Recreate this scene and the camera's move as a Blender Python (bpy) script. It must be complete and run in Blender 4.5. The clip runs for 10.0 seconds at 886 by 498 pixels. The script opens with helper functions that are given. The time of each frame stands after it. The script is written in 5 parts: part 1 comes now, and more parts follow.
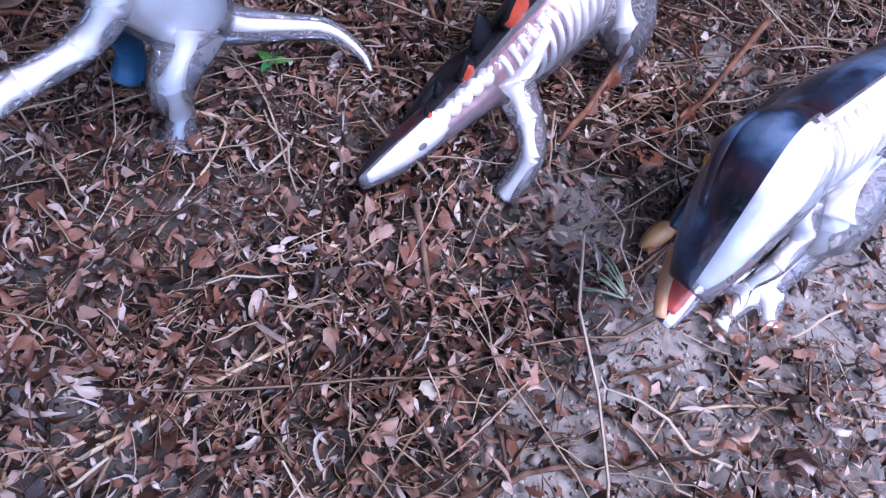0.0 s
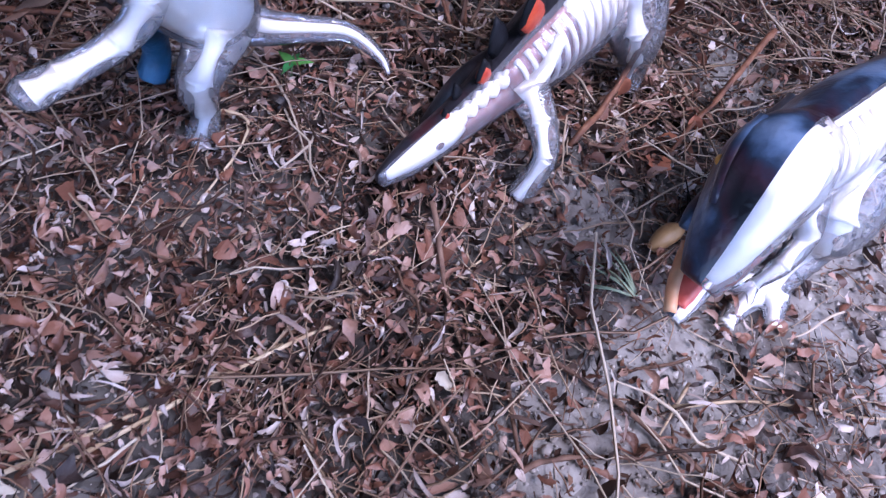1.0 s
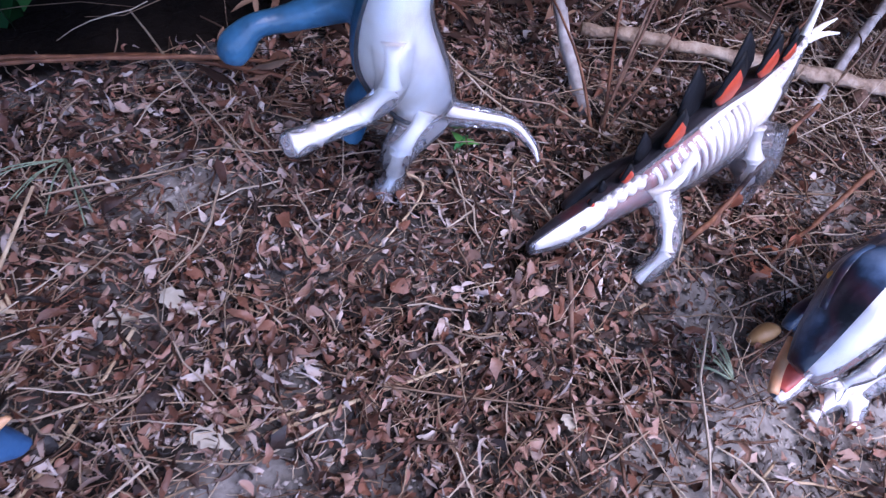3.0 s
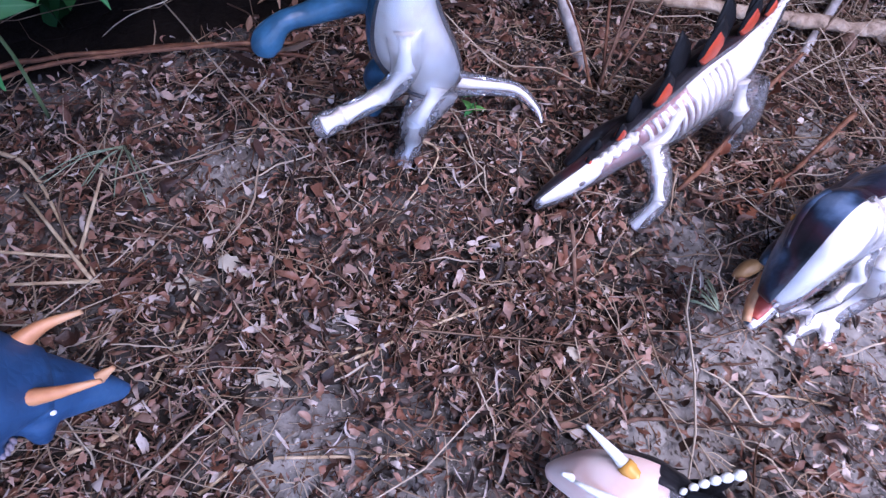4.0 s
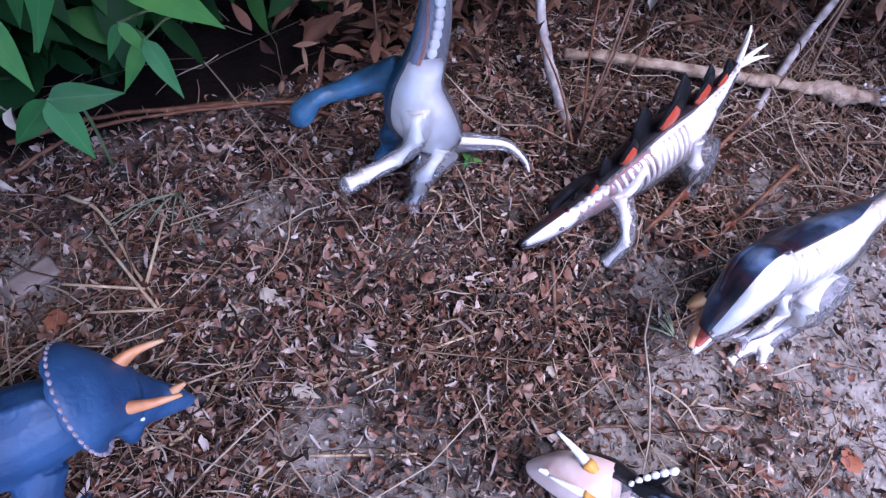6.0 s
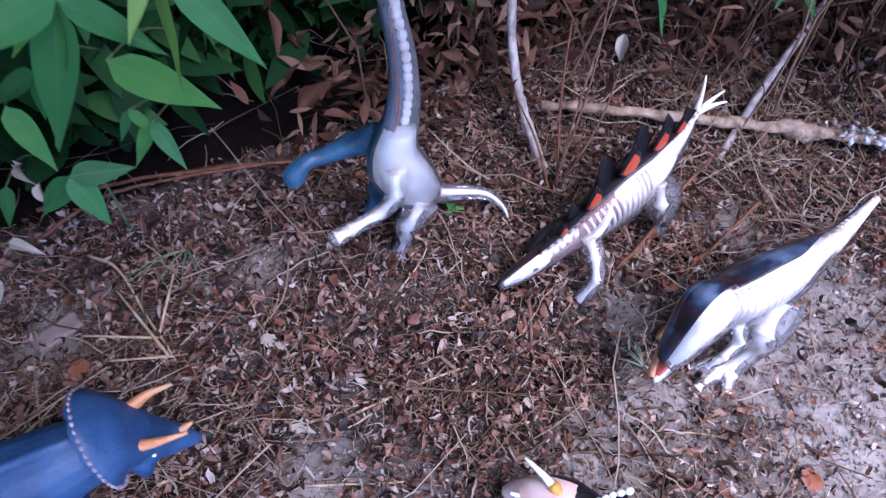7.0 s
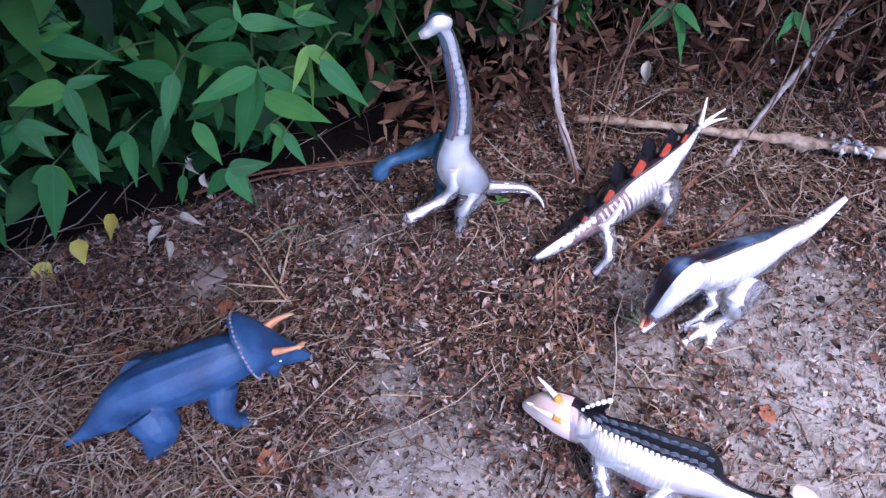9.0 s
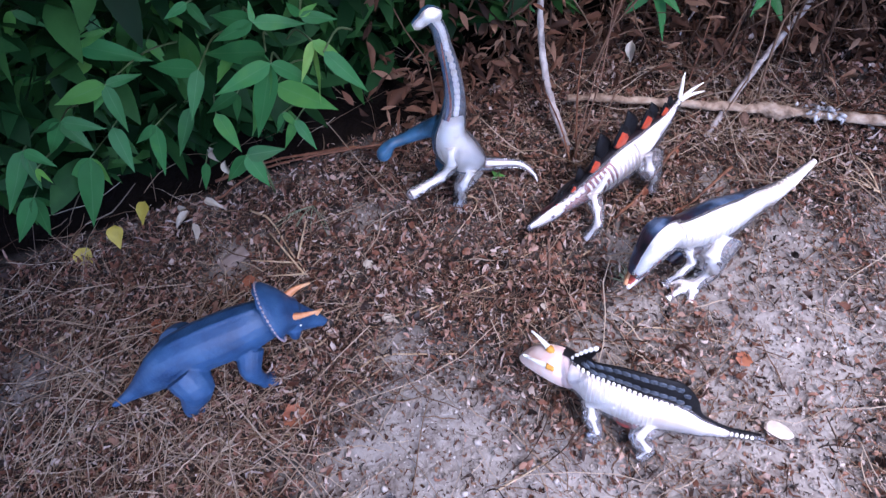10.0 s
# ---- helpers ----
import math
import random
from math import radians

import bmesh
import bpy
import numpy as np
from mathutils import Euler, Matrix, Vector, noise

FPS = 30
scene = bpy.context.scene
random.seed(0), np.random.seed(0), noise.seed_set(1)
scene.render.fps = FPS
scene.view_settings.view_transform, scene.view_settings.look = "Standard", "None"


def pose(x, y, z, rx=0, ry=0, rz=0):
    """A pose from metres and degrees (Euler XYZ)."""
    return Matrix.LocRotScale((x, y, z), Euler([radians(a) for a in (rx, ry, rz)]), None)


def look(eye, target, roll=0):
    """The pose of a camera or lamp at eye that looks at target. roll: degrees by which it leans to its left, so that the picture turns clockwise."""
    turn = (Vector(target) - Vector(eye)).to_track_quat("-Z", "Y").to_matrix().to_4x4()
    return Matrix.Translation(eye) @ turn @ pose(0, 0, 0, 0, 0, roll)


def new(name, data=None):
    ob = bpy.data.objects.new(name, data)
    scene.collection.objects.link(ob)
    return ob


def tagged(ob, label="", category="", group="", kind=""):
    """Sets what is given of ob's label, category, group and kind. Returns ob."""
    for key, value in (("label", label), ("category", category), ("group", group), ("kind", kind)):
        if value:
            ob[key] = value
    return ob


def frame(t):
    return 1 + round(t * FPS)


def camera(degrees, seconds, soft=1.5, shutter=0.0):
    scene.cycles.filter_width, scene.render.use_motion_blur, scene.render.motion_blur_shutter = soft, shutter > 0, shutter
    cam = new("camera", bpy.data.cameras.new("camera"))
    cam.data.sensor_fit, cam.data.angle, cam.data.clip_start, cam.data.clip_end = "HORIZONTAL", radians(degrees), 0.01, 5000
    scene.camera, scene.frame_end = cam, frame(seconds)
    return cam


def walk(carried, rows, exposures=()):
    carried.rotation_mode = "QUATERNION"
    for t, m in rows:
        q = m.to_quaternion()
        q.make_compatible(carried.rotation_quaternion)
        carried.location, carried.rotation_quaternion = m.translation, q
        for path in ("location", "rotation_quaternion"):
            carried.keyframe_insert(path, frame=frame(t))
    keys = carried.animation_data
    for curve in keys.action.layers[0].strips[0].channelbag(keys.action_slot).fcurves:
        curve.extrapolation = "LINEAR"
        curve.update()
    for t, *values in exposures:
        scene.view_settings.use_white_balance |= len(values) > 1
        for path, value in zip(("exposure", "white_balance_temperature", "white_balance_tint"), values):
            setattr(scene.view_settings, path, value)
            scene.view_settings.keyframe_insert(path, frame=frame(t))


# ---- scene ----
cam = camera(66.2, 10.0, soft=1.3, shutter=0.35)
PATH = [
    (0, (0.0, -0.058, 0.226), (-0.032, 1.023, -1.456), 12.5),
    (0.5, (-0.002, -0.06, 0.228), (-0.026, 1.04, -1.442), 13.3),
    (1, (-0.005, -0.068, 0.229), (-0.04, 1.038, -1.437), 13.3),
    (1.5, (-0.008, -0.089, 0.233), (-0.096, 1.038, -1.416), 16.0),
    (2, (-0.016, -0.093, 0.248), (-0.121, 1.052, -1.389), 14.9),
    (2.5, (-0.03, -0.11, 0.256), (-0.199, 1.094, -1.332), 14.3),
    (3, (-0.042, -0.117, 0.264), (-0.266, 1.105, -1.303), 15.3),
    (3.2, (-0.041, -0.126, 0.263), (-0.294, 1.086, -1.308), 13.9),
    (4.3, (-0.035, -0.139, 0.323), (-0.25, 0.914, -1.363), 11.0),
    (4.5, (-0.034, -0.143, 0.332), (-0.243, 0.918, -1.351), 11.4),
    (5, (-0.045, -0.157, 0.347), (-0.255, 0.907, -1.333), 13.7),
    (5.5, (-0.038, -0.154, 0.364), (-0.258, 0.906, -1.318), 11.3),
    (5.7, (-0.044, -0.158, 0.37), (-0.246, 0.925, -1.3), 13.3),
    (6.8, (-0.015, -0.163, 0.394), (-0.304, 0.911, -1.269), 6.9),
    (7, (-0.012, -0.167, 0.415), (-0.325, 0.963, -1.206), 6.8),
    (7.5, (0.002, -0.202, 0.455), (-0.392, 0.897, -1.168), 3.9),
    (8, (0.011, -0.22, 0.48), (-0.386, 0.865, -1.153), 4.5),
    (8.5, (0.029, -0.234, 0.501), (-0.416, 0.865, -1.11), 2.9),
    (9, (0.044, -0.254, 0.526), (-0.478, 0.786, -1.101), -0.5),
    (9.5, (0.063, -0.272, 0.551), (-0.489, 0.76, -1.071), -3.5),
    (10, (0.076, -0.29, 0.562), (-0.476, 0.708, -1.081), -4.5),
]
walk(cam, [(t, look(eye, target, roll)) for t, eye, target, roll in PATH], [(0, 2.34, 5250, 28), (3, 2.28, 5350, 30), (5, 2.23, 5400, 31), (7.5, 2.18, 5500, 30), (9.5, 2.26, 5650, 27), (10, 2.24, 5700, 26)])

# ---- light ----
world = bpy.data.worlds.new("sky")
scene.world = world
world.use_nodes = True
wn, wl = world.node_tree.nodes, world.node_tree.links
sky = wn.new("ShaderNodeTexSky")
sky.sky_type = "NISHITA"
sky.sun_disc = False
sky.sun_elevation, sky.sun_rotation = radians(65), radians(123)
wl.new(sky.outputs[0], wn["Background"].inputs[0])
wn["Background"].inputs[1].default_value = 0.11
sun_data = bpy.data.lights.new("sun", "SUN")
sun_data.energy, sun_data.angle, sun_data.color = 1.35, radians(38), (1.0, 0.95, 0.92)
sun = new("sun", sun_data)
sun.matrix_world = look((0.65, -0.42, 1.65), (0, 0, 0))


# ---- materials ----
def nodes_of(name):
    m = bpy.data.materials.new(name)
    m.use_nodes = True
    nt = m.node_tree
    return m, nt.nodes, nt.links, nt.nodes["Principled BSDF"]


def mottled(name, colours, scale=60.0, rough=0.6, bump=0.3, bump_scale=400.0, source="noise", island=False, metal=0.0, distance=0.0006, coat=0.0, gloss=0.5):
    """Procedural surface: a ramp of colours over noise (or a random value per loose piece) with fine relief."""
    m, n, l, p = nodes_of(name)
    co = n.new("ShaderNodeTexCoord")
    tex = n.new("ShaderNodeTexNoise")
    tex.inputs["Scale"].default_value, tex.inputs["Detail"].default_value = scale, 6
    l.new(co.outputs["Object"], tex.inputs["Vector"])
    ramp = n.new("ShaderNodeValToRGB")
    e = ramp.color_ramp.elements
    lo, hi = (0.0, 1.0) if island else (0.3, 0.7)
    for i, c in enumerate(colours):
        at = lo + (hi - lo) * i / max(1, len(colours) - 1)
        el = e[i] if i < 2 and len(colours) > 1 else e.new(at)
        el.position, el.color = at, (*c, 1)
    if island:
        geo = n.new("ShaderNodeNewGeometry")
        mix = n.new("ShaderNodeMath")
        mix.operation = "MULTIPLY_ADD"
        l.new(tex.outputs["Fac"], mix.inputs[0])
        mix.inputs[1].default_value = 0.35
        sub = n.new("ShaderNodeMath")
        sub.operation = "SUBTRACT"
        l.new(geo.outputs["Random Per Island"], sub.inputs[0])
        sub.inputs[1].default_value = 0.115
        l.new(sub.outputs[0], mix.inputs[2])
        l.new(mix.outputs[0], ramp.inputs[0])
    else:
        l.new(tex.outputs["Fac"], ramp.inputs[0])
    l.new(ramp.outputs[0], p.inputs["Base Color"])
    p.inputs["Roughness"].default_value, p.inputs["Metallic"].default_value = rough, metal
    p.inputs["Coat Weight"].default_value = coat
    p.inputs["Specular IOR Level"].default_value = gloss
    if source == "scales":
        b = n.new("ShaderNodeTexVoronoi")
        b.feature = "DISTANCE_TO_EDGE"
        b.inputs["Scale"].default_value = bump_scale
        out = b.outputs["Distance"]
    else:
        b = n.new("ShaderNodeTexNoise")
        b.inputs["Scale"].default_value, b.inputs["Detail"].default_value = bump_scale, 5
        out = b.outputs["Fac"]
    l.new(co.outputs["Object"], b.inputs["Vector"])
    bp = n.new("ShaderNodeBump")
    bp.inputs["Strength"].default_value, bp.inputs["Distance"].default_value = bump, distance
    l.new(out, bp.inputs["Height"])
    l.new(bp.outputs[0], p.inputs["Normal"])
    return m


def clear_plastic(name, tint, body=0.12):
    """Clear moulded plastic: see-through with a faint milky body and a glossy skin."""
    m, n, l, p = nodes_of(name)
    p.inputs["Base Color"].default_value = (*tint, 1)
    p.inputs["Roughness"].default_value = 0.3
    tr, gl, fr = n.new("ShaderNodeBsdfTransparent"), n.new("ShaderNodeBsdfGlossy"), n.new("ShaderNodeFresnel")
    tr.inputs[0].default_value = (0.96, 0.96, 1.0, 1)
    gl.inputs["Roughness"].default_value = 0.1
    fr.inputs["IOR"].default_value = 1.48
    inner, outer = n.new("ShaderNodeMixShader"), n.new("ShaderNodeMixShader")
    inner.inputs[0].default_value = body
    l.new(tr.outputs[0], inner.inputs[1])
    l.new(p.outputs[0], inner.inputs[2])
    l.new(fr.outputs[0], outer.inputs[0])
    l.new(inner.outputs[0], outer.inputs[1])
    l.new(gl.outputs[0], outer.inputs[2])
    l.new(outer.outputs[0], n["Material Output"].inputs[0])
    co, t, bp = n.new("ShaderNodeTexCoord"), n.new("ShaderNodeTexNoise"), n.new("ShaderNodeBump")
    t.inputs["Scale"].default_value, t.inputs["Detail"].default_value = 130, 2
    l.new(co.outputs["Object"], t.inputs["Vector"])
    bp.inputs["Strength"].default_value, bp.inputs["Distance"].default_value = 0.4, 0.003
    l.new(t.outputs["Fac"], bp.inputs["Height"])
    for node in (p, gl, fr):
        l.new(bp.outputs[0], node.inputs["Normal"])
    return m


BLUE = mottled("blue_skin", [(0.013, 0.042, 0.115), (0.024, 0.075, 0.185), (0.04, 0.105, 0.23)], 45, 0.5, 0.55, 260, "scales")
BLUE_TOY = mottled("blue_grey_skin", [(0.012, 0.032, 0.055), (0.03, 0.1, 0.19), (0.09, 0.23, 0.38)], 40, 0.4, 0.4, 300, "scales")
NAVY = mottled("navy_black_skin", [(0.004, 0.004, 0.006), (0.007, 0.008, 0.012), (0.03, 0.014, 0.022), (0.018, 0.03, 0.055), (0.07, 0.11, 0.19), (0.13, 0.18, 0.28)], 42, 0.3, 0.4, 280, "scales", coat=0.1)
BLACK = mottled("black_skin", [(0.006, 0.006, 0.008), (0.018, 0.016, 0.02), (0.05, 0.012, 0.014)], 40, 0.4, 0.5, 320, "scales")
PLATE = mottled("black_plate", [(0.003, 0.003, 0.004), (0.009, 0.009, 0.012)], 90, 0.6, 0.4, 600, gloss=0.2)
RED = mottled("red_orange_paint", [(0.35, 0.03, 0.012), (0.5, 0.07, 0.02)], 200, 0.5, 0.3, 700)
MOUTH = mottled("red_mouth", [(0.4, 0.05, 0.035), (0.6, 0.12, 0.08)], 150, 0.35, 0.3, 500)
ORANGE = mottled("orange_horn", [(0.52, 0.2, 0.08), (0.66, 0.3, 0.14), (0.6, 0.36, 0.2)], 90, 0.45, 0.3, 500)
AMBER = mottled("amber_paint", [(0.6, 0.25, 0.03), (0.75, 0.4, 0.08)], 120, 0.4, 0.2, 500)
TAN = mottled("tan_claw", [(0.25, 0.13, 0.05), (0.42, 0.25, 0.1)], 90, 0.5, 0.3, 500)
BEAD = mottled("pale_pink_bead", [(0.24, 0.2, 0.25), (0.42, 0.34, 0.36)], 200, 0.5, 0.2, 600)
WHITE_BEAD = mottled("white_bead", [(0.7, 0.7, 0.68), (0.85, 0.84, 0.8)], 200, 0.45, 0.2, 600)
BONE = mottled("cream_bone", [(0.76, 0.67, 0.55), (0.91, 0.86, 0.78), (0.94, 0.92, 0.88)], 70, 0.5, 0.4, 420)
ORGAN = mottled("dark_red_flesh", [(0.14, 0.02, 0.02), (0.3, 0.055, 0.045)], 80, 0.4, 0.3, 300)
FLESH = mottled("pale_pink_flesh", [(0.85, 0.58, 0.52), (0.93, 0.78, 0.72)], 60, 0.45, 0.3, 300)
EYE = mottled("white_eye", [(0.7, 0.7, 0.7), (0.85, 0.85, 0.85)], 100, 0.25, 0.0, 100)
SCALE_GREY = mottled("slate_scale", [(0.035, 0.045, 0.065), (0.07, 0.09, 0.125)], 90, 0.4, 0.3, 500)
CLEAR = clear_plastic("clear_plastic", (0.95, 0.93, 1.0), 0.12)
CAGE = mottled("shaded_bone", [(0.68, 0.57, 0.49), (0.84, 0.76, 0.68), (0.9, 0.86, 0.8)], 55, 0.5, 0.4, 300)
SOCKET = mottled("dark_socket", [(0.03, 0.018, 0.02), (0.1, 0.05, 0.05)], 120, 0.5, 0.2, 300)
TWIG_BROWN = mottled("brown_twig", [(0.07, 0.035, 0.022), (0.14, 0.075, 0.05), (0.2, 0.12, 0.08)], 160, 0.8, 0.6, 900)
TWIG_PALE = mottled("pale_straw", [(0.3, 0.2, 0.12), (0.45, 0.33, 0.21), (0.58, 0.46, 0.32)], 140, 0.75, 0.5, 900)
LOG_WOOD = mottled("weathered_wood", [(0.13, 0.085, 0.06), (0.36, 0.26, 0.19), (0.52, 0.42, 0.33)], 85, 0.9, 1.0, 300, distance=0.002, gloss=0.15)
TWIG_GREY = mottled("grey_weathered_stem", [(0.22, 0.19, 0.18), (0.36, 0.32, 0.31), (0.5, 0.46, 0.44)], 120, 0.85, 0.6, 700)
DEAD_STEM = mottled("dead_stem", [(0.025, 0.014, 0.01), (0.06, 0.033, 0.022), (0.12, 0.068, 0.045), (0.2, 0.13, 0.09)], 120, 0.8, 0.4, 900, island=True, gloss=0.2)
TWIG_RED = mottled("red_brown_stem", [(0.06, 0.022, 0.012), (0.13, 0.048, 0.022), (0.22, 0.1, 0.05)], 120, 0.7, 0.5, 800)
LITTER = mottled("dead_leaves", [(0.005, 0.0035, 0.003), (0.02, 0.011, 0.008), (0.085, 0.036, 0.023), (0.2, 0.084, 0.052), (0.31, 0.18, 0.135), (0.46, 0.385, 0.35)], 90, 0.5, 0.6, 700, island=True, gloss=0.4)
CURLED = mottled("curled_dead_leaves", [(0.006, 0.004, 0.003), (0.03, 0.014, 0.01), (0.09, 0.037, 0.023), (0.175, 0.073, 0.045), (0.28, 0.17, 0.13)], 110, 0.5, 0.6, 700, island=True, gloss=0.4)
SHRED = mottled("grey_brown_shreds", [(0.006, 0.004, 0.004), (0.03, 0.018, 0.014), (0.09, 0.055, 0.043), (0.19, 0.13, 0.11), (0.42, 0.36, 0.34)], 130, 0.8, 0.5, 800, island=True, gloss=0.15)
STRAW = mottled("dry_straw", [(0.12, 0.06, 0.035), (0.25, 0.15, 0.095), (0.37, 0.26, 0.175), (0.48, 0.38, 0.28)], 120, 0.75, 0.4, 900, island=True, gloss=0.2)
PALE_STRAW = mottled("pale_dry_grass", [(0.13, 0.075, 0.05), (0.26, 0.18, 0.12), (0.36, 0.27, 0.2), (0.45, 0.37, 0.29)], 120, 0.75, 0.4, 900, island=True, gloss=0.2)
CRUMB = mottled("soil_crumbs", [(0.16, 0.13, 0.115), (0.27, 0.235, 0.215), (0.36, 0.32, 0.3), (0.5, 0.46, 0.43)], 200, 0.9, 0.5, 900, island=True, gloss=0.2)
DRY_LEAF = mottled("brown_withered_leaf", [(0.02, 0.01, 0.007), (0.05, 0.022, 0.013), (0.11, 0.05, 0.03), (0.22, 0.13, 0.086)], 60, 0.75, 0.5, 500, island=True, gloss=0.2)
PALE_LEAF = mottled("bleached_leaf", [(0.3, 0.25, 0.19), (0.5, 0.45, 0.38)], 70, 0.7, 0.4, 500)
RUST_LEAF = mottled("rust_leaf", [(0.2, 0.06, 0.03), (0.33, 0.12, 0.06)], 90, 0.7, 0.4, 500)
YELLOW_LEAF = mottled("yellow_leaf", [(0.3, 0.24, 0.03), (0.45, 0.36, 0.06)], 60, 0.55, 0.3, 400)
GRASS = mottled("grey_green_grass", [(0.12, 0.16, 0.1), (0.25, 0.3, 0.2)], 80, 0.6, 0.2, 400)
STONE = mottled("pale_stone", [(0.5, 0.42, 0.36), (0.66, 0.58, 0.52)], 90, 0.85, 0.5, 500)
BARK = mottled("grey_bark", [(0.2, 0.15, 0.13), (0.32, 0.26, 0.23)], 60, 0.9, 0.6, 300)
CONE = mottled("ashy_charred_wood", [(0.1, 0.09, 0.09), (0.4, 0.4, 0.42), (0.7, 0.7, 0.72)], 90, 0.85, 0.6, 300)


def soil_material():
    m, n, l, p = nodes_of("pale_soil")
    co = n.new("ShaderNodeTexCoord")
    big, fine, crack = n.new("ShaderNodeTexNoise"), n.new("ShaderNodeTexNoise"), n.new("ShaderNodeTexVoronoi")
    big.inputs["Scale"].default_value, big.inputs["Detail"].default_value = 32, 8
    fine.inputs["Scale"].default_value, fine.inputs["Detail"].default_value = 220, 8
    crack.feature = "DISTANCE_TO_EDGE"
    crack.inputs["Scale"].default_value = 34
    for t in (big, fine, crack):
        l.new(co.outputs["Object"], t.inputs["Vector"])
    mx = n.new("ShaderNodeMix")
    mx.inputs[0].default_value = 0.38
    l.new(big.outputs["Fac"], mx.inputs[2])
    l.new(fine.outputs["Fac"], mx.inputs[3])
    r = n.new("ShaderNodeValToRGB")
    e = r.color_ramp.elements
    e[0].position, e[0].color = 0.32, (0.11, 0.085, 0.075, 1)
    e[1].position, e[1].color = 0.72, (0.4, 0.38, 0.36, 1)
    mid = e.new(0.5)
    mid.color = (0.275, 0.25, 0.233, 1)
    l.new(mx.outputs[0], r.inputs[0])
    # humus under litter, plus shade of hedge foot, bank and gaps as colour
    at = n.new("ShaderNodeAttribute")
    at.attribute_name = "humus_shade"
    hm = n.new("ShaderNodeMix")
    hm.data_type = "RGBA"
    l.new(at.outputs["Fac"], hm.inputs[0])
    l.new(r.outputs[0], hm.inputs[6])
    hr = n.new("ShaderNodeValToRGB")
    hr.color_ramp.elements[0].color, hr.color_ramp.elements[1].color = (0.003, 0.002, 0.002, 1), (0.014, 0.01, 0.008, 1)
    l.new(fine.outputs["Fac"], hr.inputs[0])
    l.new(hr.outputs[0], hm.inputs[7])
    l.new(hm.outputs[2], p.inputs["Base Color"])
    p.inputs["Roughness"].default_value = 0.95
    p.inputs["Specular IOR Level"].default_value = 0.1
    cr = n.new("ShaderNodeMapRange")
    cr.inputs[2].default_value = 0.06
    l.new(crack.outputs["Distance"], cr.inputs[0])
    h = n.new("ShaderNodeMath")
    h.operation = "MULTIPLY_ADD"
    h.inputs[1].default_value = 0.5
    l.new(cr.outputs[0], h.inputs[0])
    l.new(fine.outputs["Fac"], h.inputs[2])
    bp = n.new("ShaderNodeBump")
    bp.inputs["Strength"].default_value, bp.inputs["Distance"].default_value = 0.5, 0.004
    l.new(h.outputs[0], bp.inputs["Height"])
    l.new(bp.outputs[0], p.inputs["Normal"])
    return m


def leaf_material(name, low, middle, high):
    m, n, l, p = nodes_of(name)
    info, uv = n.new("ShaderNodeObjectInfo"), n.new("ShaderNodeTexCoord")
    sep = n.new("ShaderNodeSeparateXYZ")
    l.new(uv.outputs["Generated"], sep.inputs[0])
    noise_t = n.new("ShaderNodeTexNoise")
    noise_t.inputs["Scale"].default_value = 70
    l.new(uv.outputs["Object"], noise_t.inputs["Vector"])
    add = n.new("ShaderNodeMath")
    add.operation = "MULTIPLY_ADD"
    add.inputs[1].default_value = 0.3
    l.new(noise_t.outputs["Fac"], add.inputs[0])
    l.new(info.outputs["Random"], add.inputs[2])
    r = n.new("ShaderNodeValToRGB")
    e = r.color_ramp.elements
    e[0].position, e[0].color = 0.1, (*low, 1)
    e[1].position, e[1].color = 1.1, (*high, 1)
    mid = e.new(0.75)
    mid.color = (*middle, 1)
    l.new(add.outputs[0], r.inputs[0])
    off, dist, rib = n.new("ShaderNodeMath"), n.new("ShaderNodeMath"), n.new("ShaderNodeMapRange")
    off.operation, dist.operation = "SUBTRACT", "ABSOLUTE"
    off.inputs[1].default_value = 0.5
    l.new(sep.outputs["Y"], off.inputs[0])
    l.new(off.outputs[0], dist.inputs[0])
    rib.inputs[1].default_value, rib.inputs[2].default_value, rib.inputs[3].default_value, rib.inputs[4].default_value = 0.01, 0.03, 0.25, 0.0
    l.new(dist.outputs[0], rib.inputs[0])
    veined = n.new("ShaderNodeMix")
    veined.data_type = "RGBA"
    l.new(rib.outputs[0], veined.inputs[0])
    l.new(r.outputs[0], veined.inputs[6])
    veined.inputs[7].default_value = (0.13, 0.26, 0.12, 1)
    l.new(veined.outputs[2], p.inputs["Base Color"])
    p.inputs["Specular IOR Level"].default_value = 0.35
    p.inputs["Roughness"].default_value = 0.55
    tl = n.new("ShaderNodeBsdfTranslucent")
    l.new(r.outputs[0], tl.inputs[0])
    mix = n.new("ShaderNodeMixShader")
    mix.inputs[0].default_value = 0.16
    l.new(p.outputs[0], mix.inputs[1])
    l.new(tl.outputs[0], mix.inputs[2])
    l.new(mix.outputs[0], n["Material Output"].inputs[0])
    bp = n.new("ShaderNodeBump")
    bp.inputs["Strength"].default_value, bp.inputs["Distance"].default_value = 0.4, 0.001
    l.new(noise_t.outputs["Fac"], bp.inputs["Height"])
    l.new(bp.outputs[0], p.inputs["Normal"])
    return m


SOIL = soil_material()
LEAF = leaf_material("green_leaf", (0.018, 0.096, 0.024), (0.036, 0.178, 0.05), (0.08, 0.24, 0.045))
YOUNG_LEAF = leaf_material("young_leaf", (0.08, 0.23, 0.035), (0.13, 0.31, 0.05), (0.19, 0.34, 0.08))


# ---- builders ----
def part(name, bm, material, parent, label="", smooth=True):
    """Links a bmesh as one mesh object under a thing or a part."""
    me = bpy.data.meshes.new(name)
    bm.to_mesh(me)
    bm.free()
    if smooth:
        me.shade_smooth()
    me.materials.append(material)
    ob = new(name, me)
    ob.parent = parent
    return tagged(ob, label)


